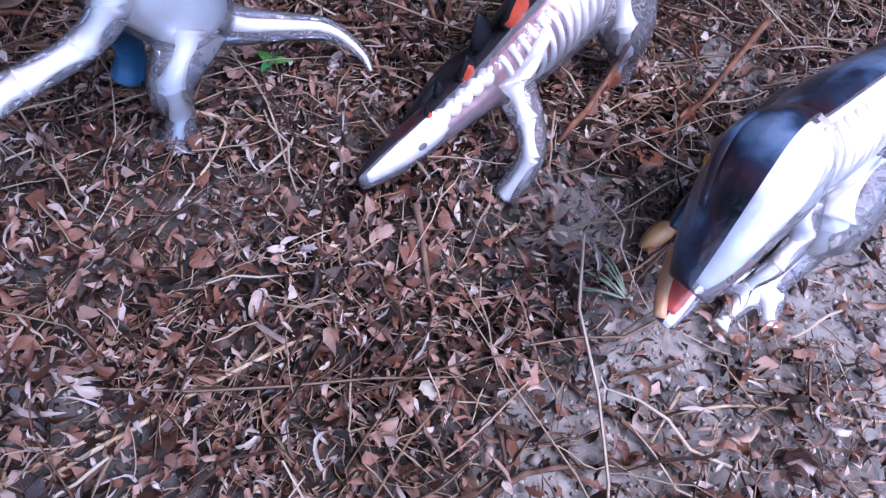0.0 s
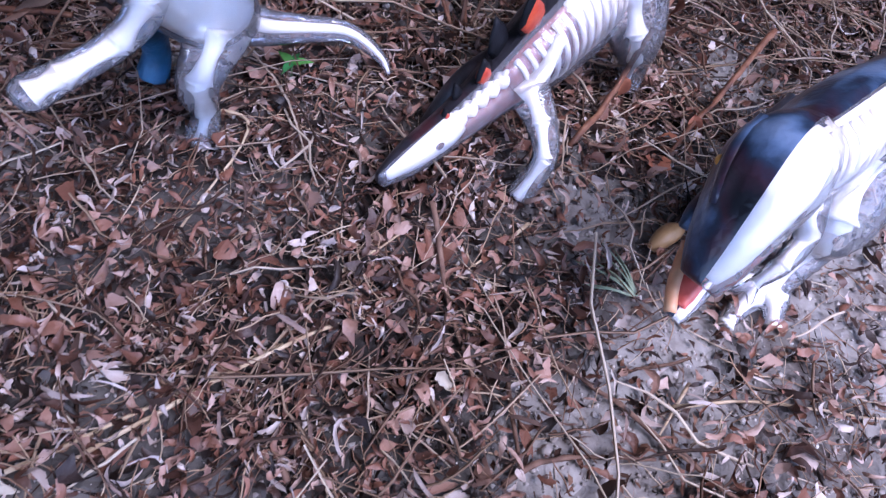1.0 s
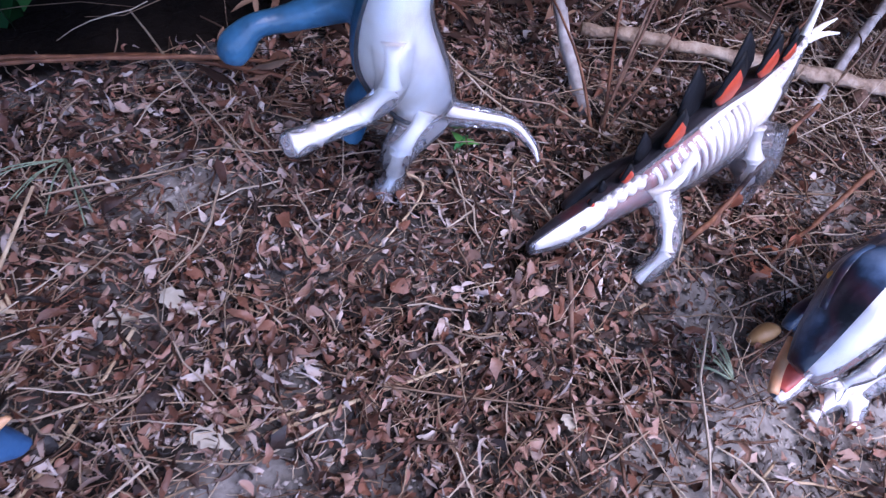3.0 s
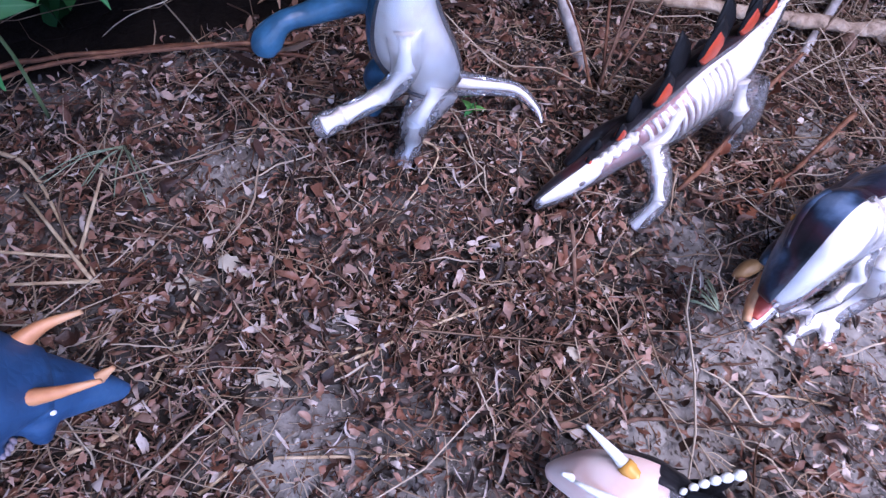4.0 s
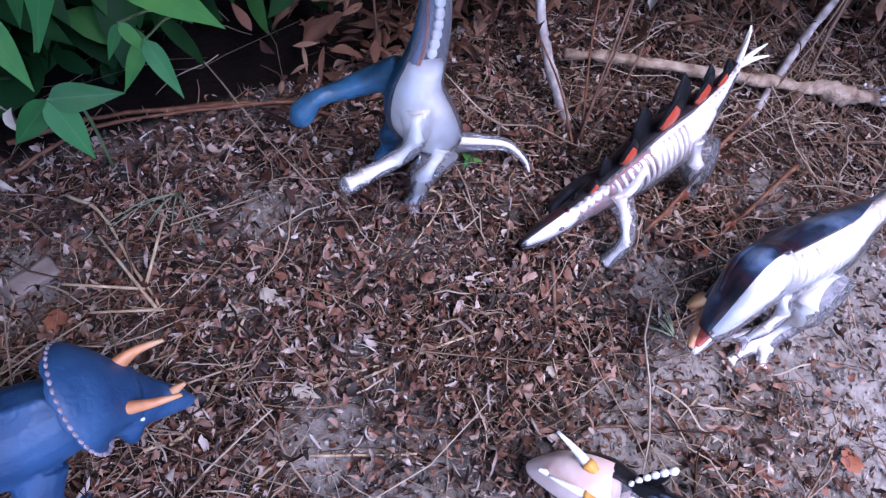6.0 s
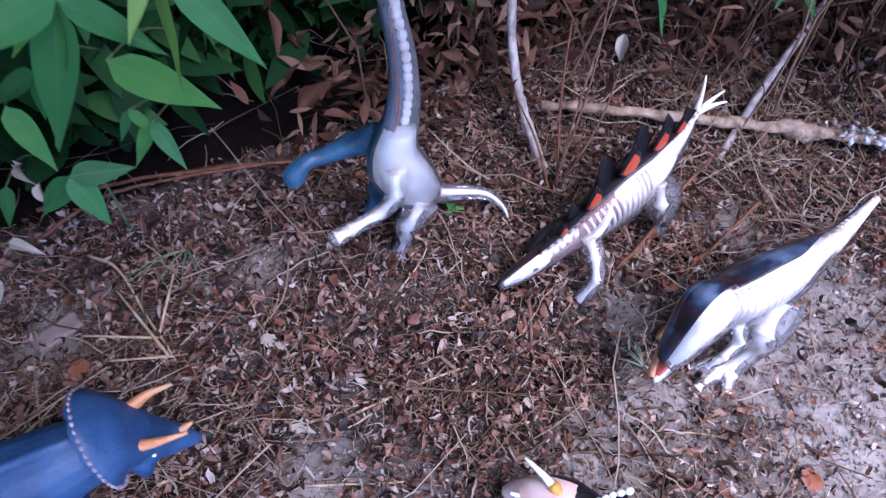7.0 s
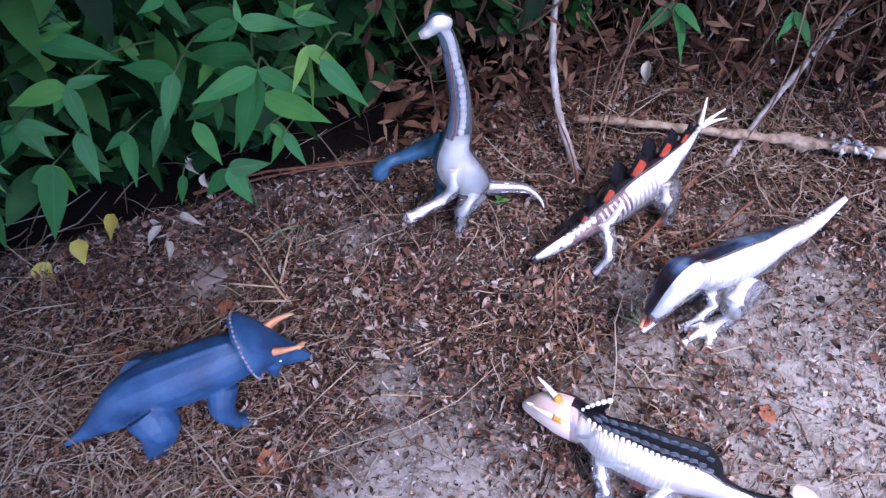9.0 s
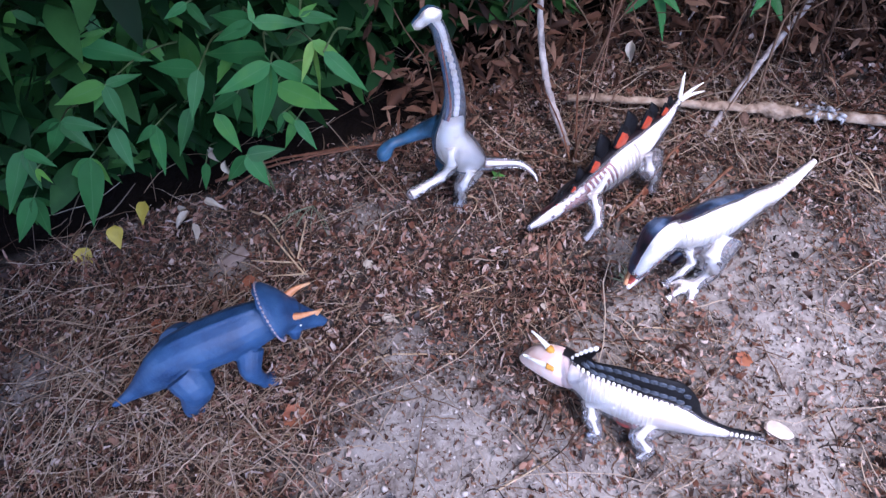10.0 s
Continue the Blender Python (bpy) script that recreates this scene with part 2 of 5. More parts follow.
def mesh_of(name, verts, faces, material, smooth=False):
    me = bpy.data.meshes.new(name)
    me.from_pydata(verts, [], faces)
    if smooth:
        me.shade_smooth()
    me.materials.append(material)
    return me


def spline(rows, steps):
    """Catmull-Rom through rows of numbers."""
    r = np.array(rows, float)
    p = np.vstack([2 * r[0] - r[1], r, 2 * r[-1] - r[-2]])
    out = []
    for i in range(1, len(p) - 2):
        for t in np.arange(steps) / steps:
            a, b, c, d = p[i - 1:i + 3]
            out.append(0.5 * (2 * b + (c - a) * t + (2 * a - 5 * b + 4 * c - d) * t * t + (3 * b - a - 3 * c + d) * t ** 3))
    out.append(r[-1])
    return np.array(out)


def add_tube(bm, rows, seg=16, steps=4):
    """A closed tube through rows of (x, y, z, half width, half height)."""
    s = spline(rows, steps)
    c, w, h = s[:, :3], np.maximum(s[:, 3], 0.0003), np.maximum(s[:, 4], 0.0003)
    t = np.gradient(c, axis=0)
    t /= np.linalg.norm(t, axis=1)[:, None] + 1e-9
    rings = []
    side = None
    for i in range(len(c)):
        if side is None:
            ref = np.array([0, 0, 1.0]) if abs(t[i][2]) < 0.85 else np.array([1.0, 0, 0])
            side = np.cross(ref, t[i])
        side = side - t[i] * (side @ t[i])
        side /= np.linalg.norm(side)
        up = np.cross(t[i], side)
        ring = []
        for k in range(seg):
            a = 2 * math.pi * k / seg
            ring.append(bm.verts.new(c[i] + side * w[i] * math.cos(a) + up * h[i] * math.sin(a)))
        rings.append(ring)
    for a, b in zip(rings, rings[1:]):
        for k in range(seg):
            bm.faces.new((a[k], a[(k + 1) % seg], b[(k + 1) % seg], b[k]))
    bm.faces.new(rings[0][::-1])
    bm.faces.new(rings[-1])
    return bm


def rod(points, r0, r1=None, seg=8, steps=4, uneven=0.0):
    """A tapered round rod through points, as a bmesh."""
    n = len(points)
    r1 = r0 if r1 is None else r1
    bm = add_tube(bmesh.new(), [(*p, r0 + (r1 - r0) * i / (n - 1), r0 + (r1 - r0) * i / (n - 1)) for i, p in enumerate(points)], seg, steps)
    if uneven:
        for v in bm.verts:
            v.co += Vector((0, 1, 1)) * uneven * noise.noise(v.co * 70) + Vector((0, 0.4, 0.4)) * uneven * noise.noise(v.co * 260)
    return bm


def ball(bm, centre, radius, squash=(1, 1, 1), u=10, v=6):
    m = Matrix.Translation(centre) @ Matrix.Diagonal((*squash, 1))
    bmesh.ops.create_uvsphere(bm, u_segments=u, v_segments=v, radius=radius, matrix=m)
    return bm


def fused(bm, voxel=0.0012, smooth=4):
    """Overlapping forms melted into one skin."""
    me = bpy.data.meshes.new("form")
    bm.to_mesh(me)
    bm.free()
    ob = new("form", me)
    rm = ob.modifiers.new("fuse", "REMESH")
    rm.mode, rm.voxel_size = "VOXEL", voxel
    sm = ob.modifiers.new("smooth", "SMOOTH")
    sm.factor, sm.iterations = 0.5, smooth
    got = bpy.data.meshes.new_from_object(ob.evaluated_get(bpy.context.evaluated_depsgraph_get()))
    out = bmesh.new()
    out.from_mesh(got)
    bpy.data.objects.remove(ob)
    bpy.data.meshes.remove(me)
    bpy.data.meshes.remove(got)
    return out


def half_of(bm, left, cut=0.0):
    """The left (y > 0) or right half of a form."""
    out = bm.copy()
    bmesh.ops.bisect_plane(out, geom=out.verts[:] + out.edges[:] + out.faces[:], plane_co=(0, cut, 0), plane_no=(0, 1, 0), clear_inner=left, clear_outer=not left)
    return out


def bent(bm, curve):
    for v in bm.verts:
        v.co.y += curve(v.co.x)
    return bm


def mirrored(rows):
    return [(x, -y, z, *r) for x, y, z, *r in rows]


def toy(name, at, heading, label):
    ob = new(name)
    ob.matrix_world = pose(at[0], at[1], at[2] if len(at) > 2 else 0.0, 0, 0, heading)
    return tagged(ob, label, "toy dinosaur", "toy dinosaurs on the ground", "thing")


def plate_form(outline, thick):
    """A flat plate in the x-z plane, thicker in its middle."""
    bm = bmesh.new()
    cx, cz = sum(p[0] for p in outline) / len(outline), sum(p[1] for p in outline) / len(outline)
    rim = [bm.verts.new((x, 0, z)) for x, z in outline]
    for s in (1, -1):
        inner = [bm.verts.new((cx + (x - cx) * 0.7, s * thick, cz + (z - cz) * 0.7)) for x, z in outline]
        c = bm.verts.new((cx, s * thick * 1.2, cz))
        for i in range(len(rim)):
            j = (i + 1) % len(rim)
            f = [rim[i], rim[j], inner[j], inner[i]]
            bm.faces.new(f if s < 0 else f[::-1])
            f = [inner[i], inner[j], c]
            bm.faces.new(f if s < 0 else f[::-1])
    return bm


def moved(bm, m):
    bmesh.ops.transform(bm, matrix=m, verts=bm.verts)
    return bm


# ---- ground ----
BARE = [(-0.06, -0.13, 0.05), (-0.085, -0.195, 0.045), (-0.02, -0.19, 0.06), (-0.1, -0.065, 0.03), (0.09, 0.06, 0.05), (0.045, 0.012, 0.03), (0.07, 0.0, 0.03), (-0.03, -0.1, 0.06), (0.0, -0.14, 0.05), (-0.205, 0.055, 0.035), (0.2, 0.2, 0.05), (0.26, 0.11, 0.08),
        (-0.31, -0.04, 0.035), (-0.4, -0.23, 0.04), (0.25, -0.03, 0.06), (0.18, -0.03, 0.06), (0.115, 0.245, 0.03), (0.33, 0.2, 0.06), (0.1, -0.12, 0.09), (0.22, 0.06, 0.09), (0.3, 0.26, 0.07), (0.04, -0.17, 0.09), (0.16, 0.13, 0.06), (-0.06, -0.16, 0.06), (-0.13, 0.16, 0.025), (0.05, 0.12, 0.03)]


def bank(x, y):
    """Height of the ground: nearly level, rising behind the hedge line."""
    edge = np.interp(x, [-0.9, -0.5, -0.3, -0.1, 0.1, 0.5], [-0.1, 0.0, 0.25, 0.5, 0.62, 0.75])
    rise = np.clip(y - edge, 0, 1.2) ** 1.2 * 0.45
    return rise


def ground_z(x, y):
    x, y = np.asarray(x, float), np.asarray(y, float)
    z = 0.0028 * np.sin(23 * x + 5) * np.sin(19 * y + 1) + 0.0018 * np.sin(61 * x + 2 * np.sin(17 * y)) * np.sin(53 * y + 1.3)
    return z * np.exp(-((x * x + y * y) / 1.2) ** 2) + bank(x, y) - 0.002


core = np.linspace(-0.75, 0.85, 320)
out_steps = np.cumsum(np.geomspace(0.01, 25, 34))
axis = np.concatenate([core[0] - out_steps[::-1], core, core[-1] + out_steps])
gx, gy = np.meshgrid(axis, axis, indexing="ij")
gz = ground_z(gx, gy)
rough = np.random.RandomState(4)
gz += np.where((np.abs(gx) < 1) & (np.abs(gy) < 1), rough.normal(0, 0.0007, gz.shape), 0)
n_ax = len(axis)
ids = np.arange(n_ax * n_ax).reshape(n_ax, n_ax)
quads = np.stack([ids[:-1, :-1], ids[1:, :-1], ids[1:, 1:], ids[:-1, 1:]], -1).reshape(-1, 4)
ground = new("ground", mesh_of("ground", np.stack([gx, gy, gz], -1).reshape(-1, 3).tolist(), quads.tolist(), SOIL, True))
tagged(ground, "pale cracked dusty soil strewn with leaf litter", "ground", kind="structure")


# ---- loose litter ----
# points left of x -0.54 are out of view, added to shade the left
HEDGE = np.array([(-1.05, -1.2), (-0.8, -0.55), (-0.54, -0.18), (-0.39, -0.03), (-0.29, 0.11), (-0.19, 0.27), (-0.05, 0.42), (0.2, 0.52), (0.9, 0.65), (1.8, 0.9)])


def hedge_line(x):
    return np.interp(x, HEDGE[:, 0], HEDGE[:, 1])


def hedge_shade_amount(x, y):
    """Hedge-foot shade, put into the soil as near-black and kept clear of litter."""
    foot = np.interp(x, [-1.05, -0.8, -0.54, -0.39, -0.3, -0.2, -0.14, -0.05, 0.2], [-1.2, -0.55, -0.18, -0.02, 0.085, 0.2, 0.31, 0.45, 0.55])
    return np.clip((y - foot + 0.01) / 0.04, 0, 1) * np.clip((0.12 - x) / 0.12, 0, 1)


def litter_amount(x, y):
    d = np.ones_like(x)
    for cx, cy, r in BARE:
        d *= 1 - 0.86 * np.exp(-(((x - cx) ** 2 + (y - cy) ** 2) / (r * r * 0.8)))
    wob = 0.5 + 0.5 * np.sin(37 * x + 3 * np.sin(29 * y)) * np.sin(41 * y + 2 * np.sin(31 * x + 1))
    return d * (0.55 + 0.45 * wob) * (1 - hedge_shade_amount(x, y))


def scatter(rs, count, box, weight):
    xs, ys = np.zeros(0), np.zeros(0)
    while len(xs) < count:
        x, y = rs.uniform(box[0], box[1], count), rs.uniform(box[2], box[3], count)
        keep = rs.uniform(0, 1, count) < weight(x, y)
        xs, ys = np.concatenate([xs, x[keep]]), np.concatenate([ys, y[keep]])
    return xs[:count], ys[:count]


def turn_matrices(rs, n, tilt):
    yaw, a, b = rs.uniform(0, 2 * np.pi, n), rs.normal(0, tilt, n), rs.normal(0, tilt, n)
    cy, sy, ca, sa, cb, sb = np.cos(yaw), np.sin(yaw), np.cos(a), np.sin(a), np.cos(b), np.sin(b)
    z, o = np.zeros(n), np.ones(n)
    rz = np.stack([cy, -sy, z, sy, cy, z, z, z, o], -1).reshape(-1, 3, 3)
    rx = np.stack([o, z, z, z, ca, -sa, z, sa, ca], -1).reshape(-1, 3, 3)
    ry = np.stack([cb, z, sb, z, o, z, -sb, z, cb], -1).reshape(-1, 3, 3)
    return rz @ rx @ ry


def pieces_mesh(name, verts, faces, material, smooth=True):
    """Joins n pieces of one topology, verts (n, k, 3)."""
    n, k, _ = verts.shape
    f = (np.array(faces)[None] + (np.arange(n) * k)[:, None, None]).reshape(-1, len(faces[0]))
    return mesh_of(name, verts.reshape(-1, 3).tolist(), f.tolist(), material, smooth)


def leaf_bits(rs, n, box, weight, size, lift, tilt=0.3, slim=(0.16, 0.6)):
    """Curled scraps of dead leaf lying on the ground."""
    u = np.linspace(-1, 1, 5)
    v = np.array([-1, 0, 1.0])
    uu, vv = np.meshgrid(u, v, indexing="ij")
    uu, vv = uu.ravel(), vv.ravel()
    x, y = scatter(rs, n, box, weight)
    length = size * np.clip(rs.lognormal(0, 0.34, n), 0.4, 1.9)
    width = length * rs.uniform(slim[0], slim[1], n)
    prof = np.sqrt(np.clip(1 - np.abs(uu) ** rs.uniform(1.5, 3.5, n)[:, None], 0.02, 1))
    px = uu[None] * length[:, None] * 0.5 + rs.normal(0, 0.06, (n, 15)) * length[:, None]
    py = vv[None] * prof * width[:, None] * 0.5 + rs.normal(0, 0.1, (n, 15)) * width[:, None]
    roll = np.clip(np.abs(rs.normal(1.1, 0.8, n)), 0.15, 2.6)[:, None] * rs.choice([-1, 1], n, p=[0.35, 0.65])[:, None]
    ang = py / (width[:, None] * 0.5) * roll
    py, pz = width[:, None] * 0.5 * np.sin(ang) / np.abs(roll) * np.sign(roll), width[:, None] * 0.5 * (1 - np.cos(ang)) / roll
    bow = rs.normal(0, 1.0, n)[:, None]
    pz = pz + bow * px ** 2 / length[:, None] + rs.normal(0, 0.05, (n, 15)) * width[:, None]
    py = py + rs.normal(0, 0.8, n)[:, None] * px ** 2 / length[:, None]
    p = np.stack([px, py, pz], -1) @ turn_matrices(rs, n, tilt).transpose(0, 2, 1)
    p[..., 2] += (ground_z(x, y) + rs.uniform(0.0, lift, n) + 0.001 - 0.4 * np.minimum(0, p[..., 2].min(1)))[:, None]
    p[..., 0] += x[:, None]
    p[..., 1] += y[:, None]
    faces = [(i * 3 + j, i * 3 + j + 3, i * 3 + j + 4, i * 3 + j + 1) for i in range(4) for j in range(2)]
    return p, faces


def straws(rs, n, box, weight, length, radius, lift, tilt=0.12):
    """Bent dry stalks, three-sided."""
    x, y = scatter(rs, n, box, weight)
    L = length * rs.lognormal(0, 0.5, n)
    r = radius * rs.uniform(0.5, 1.4, n)
    s = np.linspace(-0.5, 0.5, 6)
    bend, bend2, kink = rs.normal(0, 0.22, n), rs.normal(0, 0.16, n), rs.normal(0, 0.045, (n, 6))
    cx = s[None] * L[:, None]
    cy = (bend[:, None] * s[None] ** 2 + bend2[:, None] * s[None] ** 3 * 2 + kink * 0.4) * L[:, None]
    cz = (rs.normal(0, 0.1, n)[:, None] * s[None] ** 2 + kink[:, ::-1] * 0.12) * L[:, None]
    ang = np.arange(3) * 2 * np.pi / 3
    taper = np.array([0.8, 1, 1, 0.9, 0.75, 0.4])
    px = np.repeat(cx[:, :, None], 3, 2)
    py = cy[:, :, None] + (r[:, None] * taper[None])[:, :, None] * np.cos(ang)
    pz = cz[:, :, None] + (r[:, None] * taper[None])[:, :, None] * np.sin(ang)
    p = np.stack([px, py, pz], -1).reshape(n, 18, 3) @ turn_matrices(rs, n, tilt).transpose(0, 2, 1)
    p[..., 2] += (ground_z(x, y) + rs.uniform(0.001, lift, n) - 0.5 * np.minimum(0, p[..., 2].min(1)))[:, None]
    p[..., 0] += x[:, None]
    p[..., 1] += y[:, None]
    faces = [(i * 3 + j, i * 3 + (j + 1) % 3, i * 3 + 3 + (j + 1) % 3, i * 3 + 3 + j) for i in range(5) for j in range(3)]
    return p, faces


def crumbs(rs, n, box, weight, size):
    t = np.array([(1, 0, 0), (-1, 0, 0), (0, 1, 0), (0, -1, 0), (0, 0, 1), (0, 0, -1.0)])
    faces = [(0, 2, 4), (2, 1, 4), (1, 3, 4), (3, 0, 4), (2, 0, 5), (1, 2, 5), (3, 1, 5), (0, 3, 5)]
    x, y = scatter(rs, n, box, weight)
    s = size * rs.lognormal(0, 0.5, n)
    p = (t[None] * rs.uniform(0.55, 1.2, (n, 6, 1)) + rs.normal(0, 0.15, (n, 6, 3))) * s[:, None, None] @ turn_matrices(rs, n, 1.0).transpose(0, 2, 1)
    p[..., 2] += (ground_z(x, y) + s * 0.3)[:, None]
    p[..., 0] += x[:, None]
    p[..., 1] += y[:, None]
    return p, faces


# dark soil: humus under litter, painted shade at hedge foot and bank
dark_soil = ground.data.attributes.new("humus_shade", "FLOAT", "POINT")
dark_soil.data.foreach_set("value", np.maximum(np.clip(1.25 * litter_amount(gx, gy) - 0.1, 0, 0.92), np.maximum(np.clip(bank(gx, gy) * 40, 0, 1), hedge_shade_amount(gx, gy))).ravel().astype(np.float32))
rs = np.random.RandomState(11)
NEAR, WIDE = (-0.5, 0.36, -0.34, 0.46), (-1.0, 0.75, -0.5, 1.1)


def edge_litter(x, y):
    """Only outside the near stretch, thinning with distance."""
    inside = (x > NEAR[0]) & (x < NEAR[1]) & (y > NEAR[2]) & (y < NEAR[3])
    deep = np.clip((bank(x, y) - 0.01) * 30, 0, 1) * (x < -0.2)
    return np.where(inside, 0.0, 0.8) * (1 - np.maximum(0.95 * deep, hedge_shade_amount(x, y)))


def bare_amount(x, y):
    return np.clip(1.15 - litter_amount(x, y), 0.2, 1) * (1 - hedge_shade_amount(x, y))


def tangle_amount(x, y):
    """Where long dry grass lies thickest."""
    d = 0.12 + 0 * x
    for cx, cy, r in ((-0.2, -0.25, 0.11), (-0.34, -0.2, 0.1), (0.1, 0.36, 0.1)):
        d = d + 0.8 * np.exp(-(((x - cx) ** 2 + (y - cy) ** 2) / (r * r)))
    return d * (0.3 + 0.7 * litter_amount(x, y))


for name, made, mat, label, cat in (
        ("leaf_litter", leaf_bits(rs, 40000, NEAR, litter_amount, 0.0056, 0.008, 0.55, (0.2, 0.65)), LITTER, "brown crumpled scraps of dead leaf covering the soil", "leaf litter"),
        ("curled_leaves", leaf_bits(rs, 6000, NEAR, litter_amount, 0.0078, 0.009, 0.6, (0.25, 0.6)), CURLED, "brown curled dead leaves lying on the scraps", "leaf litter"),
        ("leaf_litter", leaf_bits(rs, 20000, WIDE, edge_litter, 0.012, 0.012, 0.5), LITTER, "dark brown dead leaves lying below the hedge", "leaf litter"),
        ("leaf_shreds", leaf_bits(rs, 8500, NEAR, litter_amount, 0.0095, 0.0085, 0.35, (0.06, 0.2)), SHRED, "narrow grey-brown shreds of dead leaf", "leaf litter"),
        ("dry_straw", straws(rs, 8000, NEAR, litter_amount, 0.016, 0.00028, 0.009, 0.18), STRAW, "thin tan bent grass stalks tangled on the ground", "straw"),
        ("dry_stalks", straws(rs, 1600, NEAR, litter_amount, 0.03, 0.0006, 0.01, 0.14), DEAD_STEM, "thin dark brown dead stalks lying in the litter", "stalks"),
        ("dry_straw", straws(rs, 2000, NEAR, tangle_amount, 0.05, 0.00055, 0.012, 0.16), PALE_STRAW, "long pale dry grass lying in tangles", "straw"),
        ("dry_straw", straws(rs, 1000, WIDE, edge_litter, 0.07, 0.0007, 0.03, 0.3), DEAD_STEM, "dry brown stalks below the hedge", "straw"),
        ("leaf_crumbs", leaf_bits(rs, 8500, NEAR, bare_amount, 0.0034, 0.002, 0.35), DRY_LEAF, "tiny brown leaf crumbs on the soil", "leaf litter"),
        ("soil_crumbs", crumbs(rs, 30000, NEAR, bare_amount, 0.0008), CRUMB, "small pale crumbs of dry soil", "soil")):
    tagged(new(name, pieces_mesh(name, *made, mat, False)), label, cat, kind="stuff").data.shade_smooth()


# ---- sticks and twigs ----
def stick(name, points, r0, r1, mat, label, cat="twig"):
    pts = [(x, y, (z[0] if z else 0.004) + float(ground_z(x, y)) * (0 if z and z[0] > 0.02 else 1)) for x, y, *z in points]
    bm = rod(pts, r0, r1, 8, 6, min(r0 * 0.9, 0.0012))
    jit = random.Random(len(name) + int(1e4 * abs(points[0][0])))
    for v in bm.verts:
        v.co += Vector((jit.gauss(0, 1), jit.gauss(0, 1), jit.gauss(0, 1))) * r0 * 0.1
    ob = part(name, bm, mat, None)
    return tagged(ob, label, cat, kind="thing")


SOIL_TWIGS = [
    ([(-0.019, 0.098, 0.014), (-0.002, 0.061, 0.006), (0.019, 0.022)], 0.0013, TWIG_BROWN, "brown woody twig lying across the dead leaves"),
    ([(0.02, 0.055), (0.058, 0.04), (0.104, 0.016), (0.128, 0.004)], 0.0013, TWIG_BROWN, "long thin brown twig on bare soil"),
    ([(0.026, 0.034), (0.036, 0.001)], 0.0010, TWIG_BROWN, "short grey-brown twig on bare soil"),
    ([(0.03, -0.002), (0.045, 0.011), (0.081, 0.021)], 0.0012, TWIG_BROWN, "curved dark twig on bare soil"),
    ([(-0.033, 0.016), (-0.021, 0.029), (-0.01, 0.048)], 0.0009, TWIG_BROWN, "thin brown twig among leaf scraps"),
    ([(0.022, 0.106), (0.001, 0.076)], 0.0009, TWIG_PALE, "short pale stalk among leaf scraps"),
    ([(0.041, 0.154, 0.008), (0.098, 0.166, 0.006)], 0.0011, TWIG_BROWN, "straight dark twig on the soil"),
    ([(0.043, 0.148, 0.006), (0.09, 0.157, 0.004)], 0.0008, TWIG_BROWN, "thin dark twig on the soil"),
    ([(-0.038, -0.018), (-0.063, 0.009)], 0.0011, TWIG_BROWN, "grey-brown twig lying on leaf scraps"),
    ([(-0.106, -0.033), (-0.064, 0.015, 0.007), (-0.032, 0.045, 0.007)], 0.0009, TWIG_PALE, "long pale straw lying on dead leaves"),
    ([(-0.184, -0.105, 0.006), (-0.169, -0.088, 0.006), (-0.172, -0.051), (-0.177, -0.012)], 0.0012, TWIG_PALE, "bent pale stalk with a broken end"),
    ([(-0.127, -0.099), (-0.11, -0.077), (-0.052, -0.049)], 0.0011, TWIG_PALE, "bent tan stalk on bare soil"),
    ([(0.092, 0.052), (0.081, 0.028)], 0.0007, TWIG_PALE, "short tan straw on bare soil"),
    ([(0.086, 0.041), (0.12, 0.052), (0.167, 0.058)], 0.0008, TWIG_PALE, "thin tan straw on bare soil"),
    ([(-0.125, 0.119, 0.008), (-0.102, 0.112, 0.008), (-0.111, 0.048)], 0.0008, TWIG_PALE, "kinked pale straw on dead leaves"),
    ([(-0.035, 0.127), (-0.049, 0.063)], 0.0009, TWIG_PALE, "straight pale straw on dead leaves"),
    ([(-0.12, -0.038), (-0.056, 0.027)], 0.0008, TWIG_PALE, "thin tan straw on dead leaves"),
    ([(-0.403, -0.196), (-0.376, -0.12)], 0.0018, TWIG_PALE, "pale split stick lying in the litter"),
    ([(-0.216, -0.217), (-0.17, -0.185), (-0.124, -0.165)], 0.0008, TWIG_PALE, "thin tan straw in tangled grass"),
    ([(-0.24, -0.269), (-0.267, -0.229, 0.012)], 0.0009, TWIG_PALE, "pale split straw in tangled grass"),
    ([(0.028, -0.147), (0.057, -0.107)], 0.0009, TWIG_PALE, "pale straw on bare soil"),
    ([(-0.156, -0.236), (-0.19, -0.221)], 0.0009, TWIG_PALE, "pale straw in tangled grass"),
    ([(-0.125, -0.125), (-0.106, -0.085)], 0.0010, TWIG_PALE, "short pale stalk on bare soil"),
    ([(-0.047, 0.058), (-0.021, 0.092, 0.008)], 0.0007, TWIG_PALE, "thin pale straw on dead leaves"),
    ([(-0.321, 0.013, 0.008), (-0.288, 0.007, 0.01), (-0.252, -0.015, 0.008), (-0.224, -0.03, 0.008)], 0.0012, TWIG_PALE, "pale curved stalk running from the bush"),
]
for pts, r, mat, label in SOIL_TWIGS:
    stick("twig", pts, r, r * 0.6, mat, label)

# forked dry grass stalk
fork = tagged(new("forked_stalk"), "pale forked dry stalk lying on the soil", "twig", kind="thing")
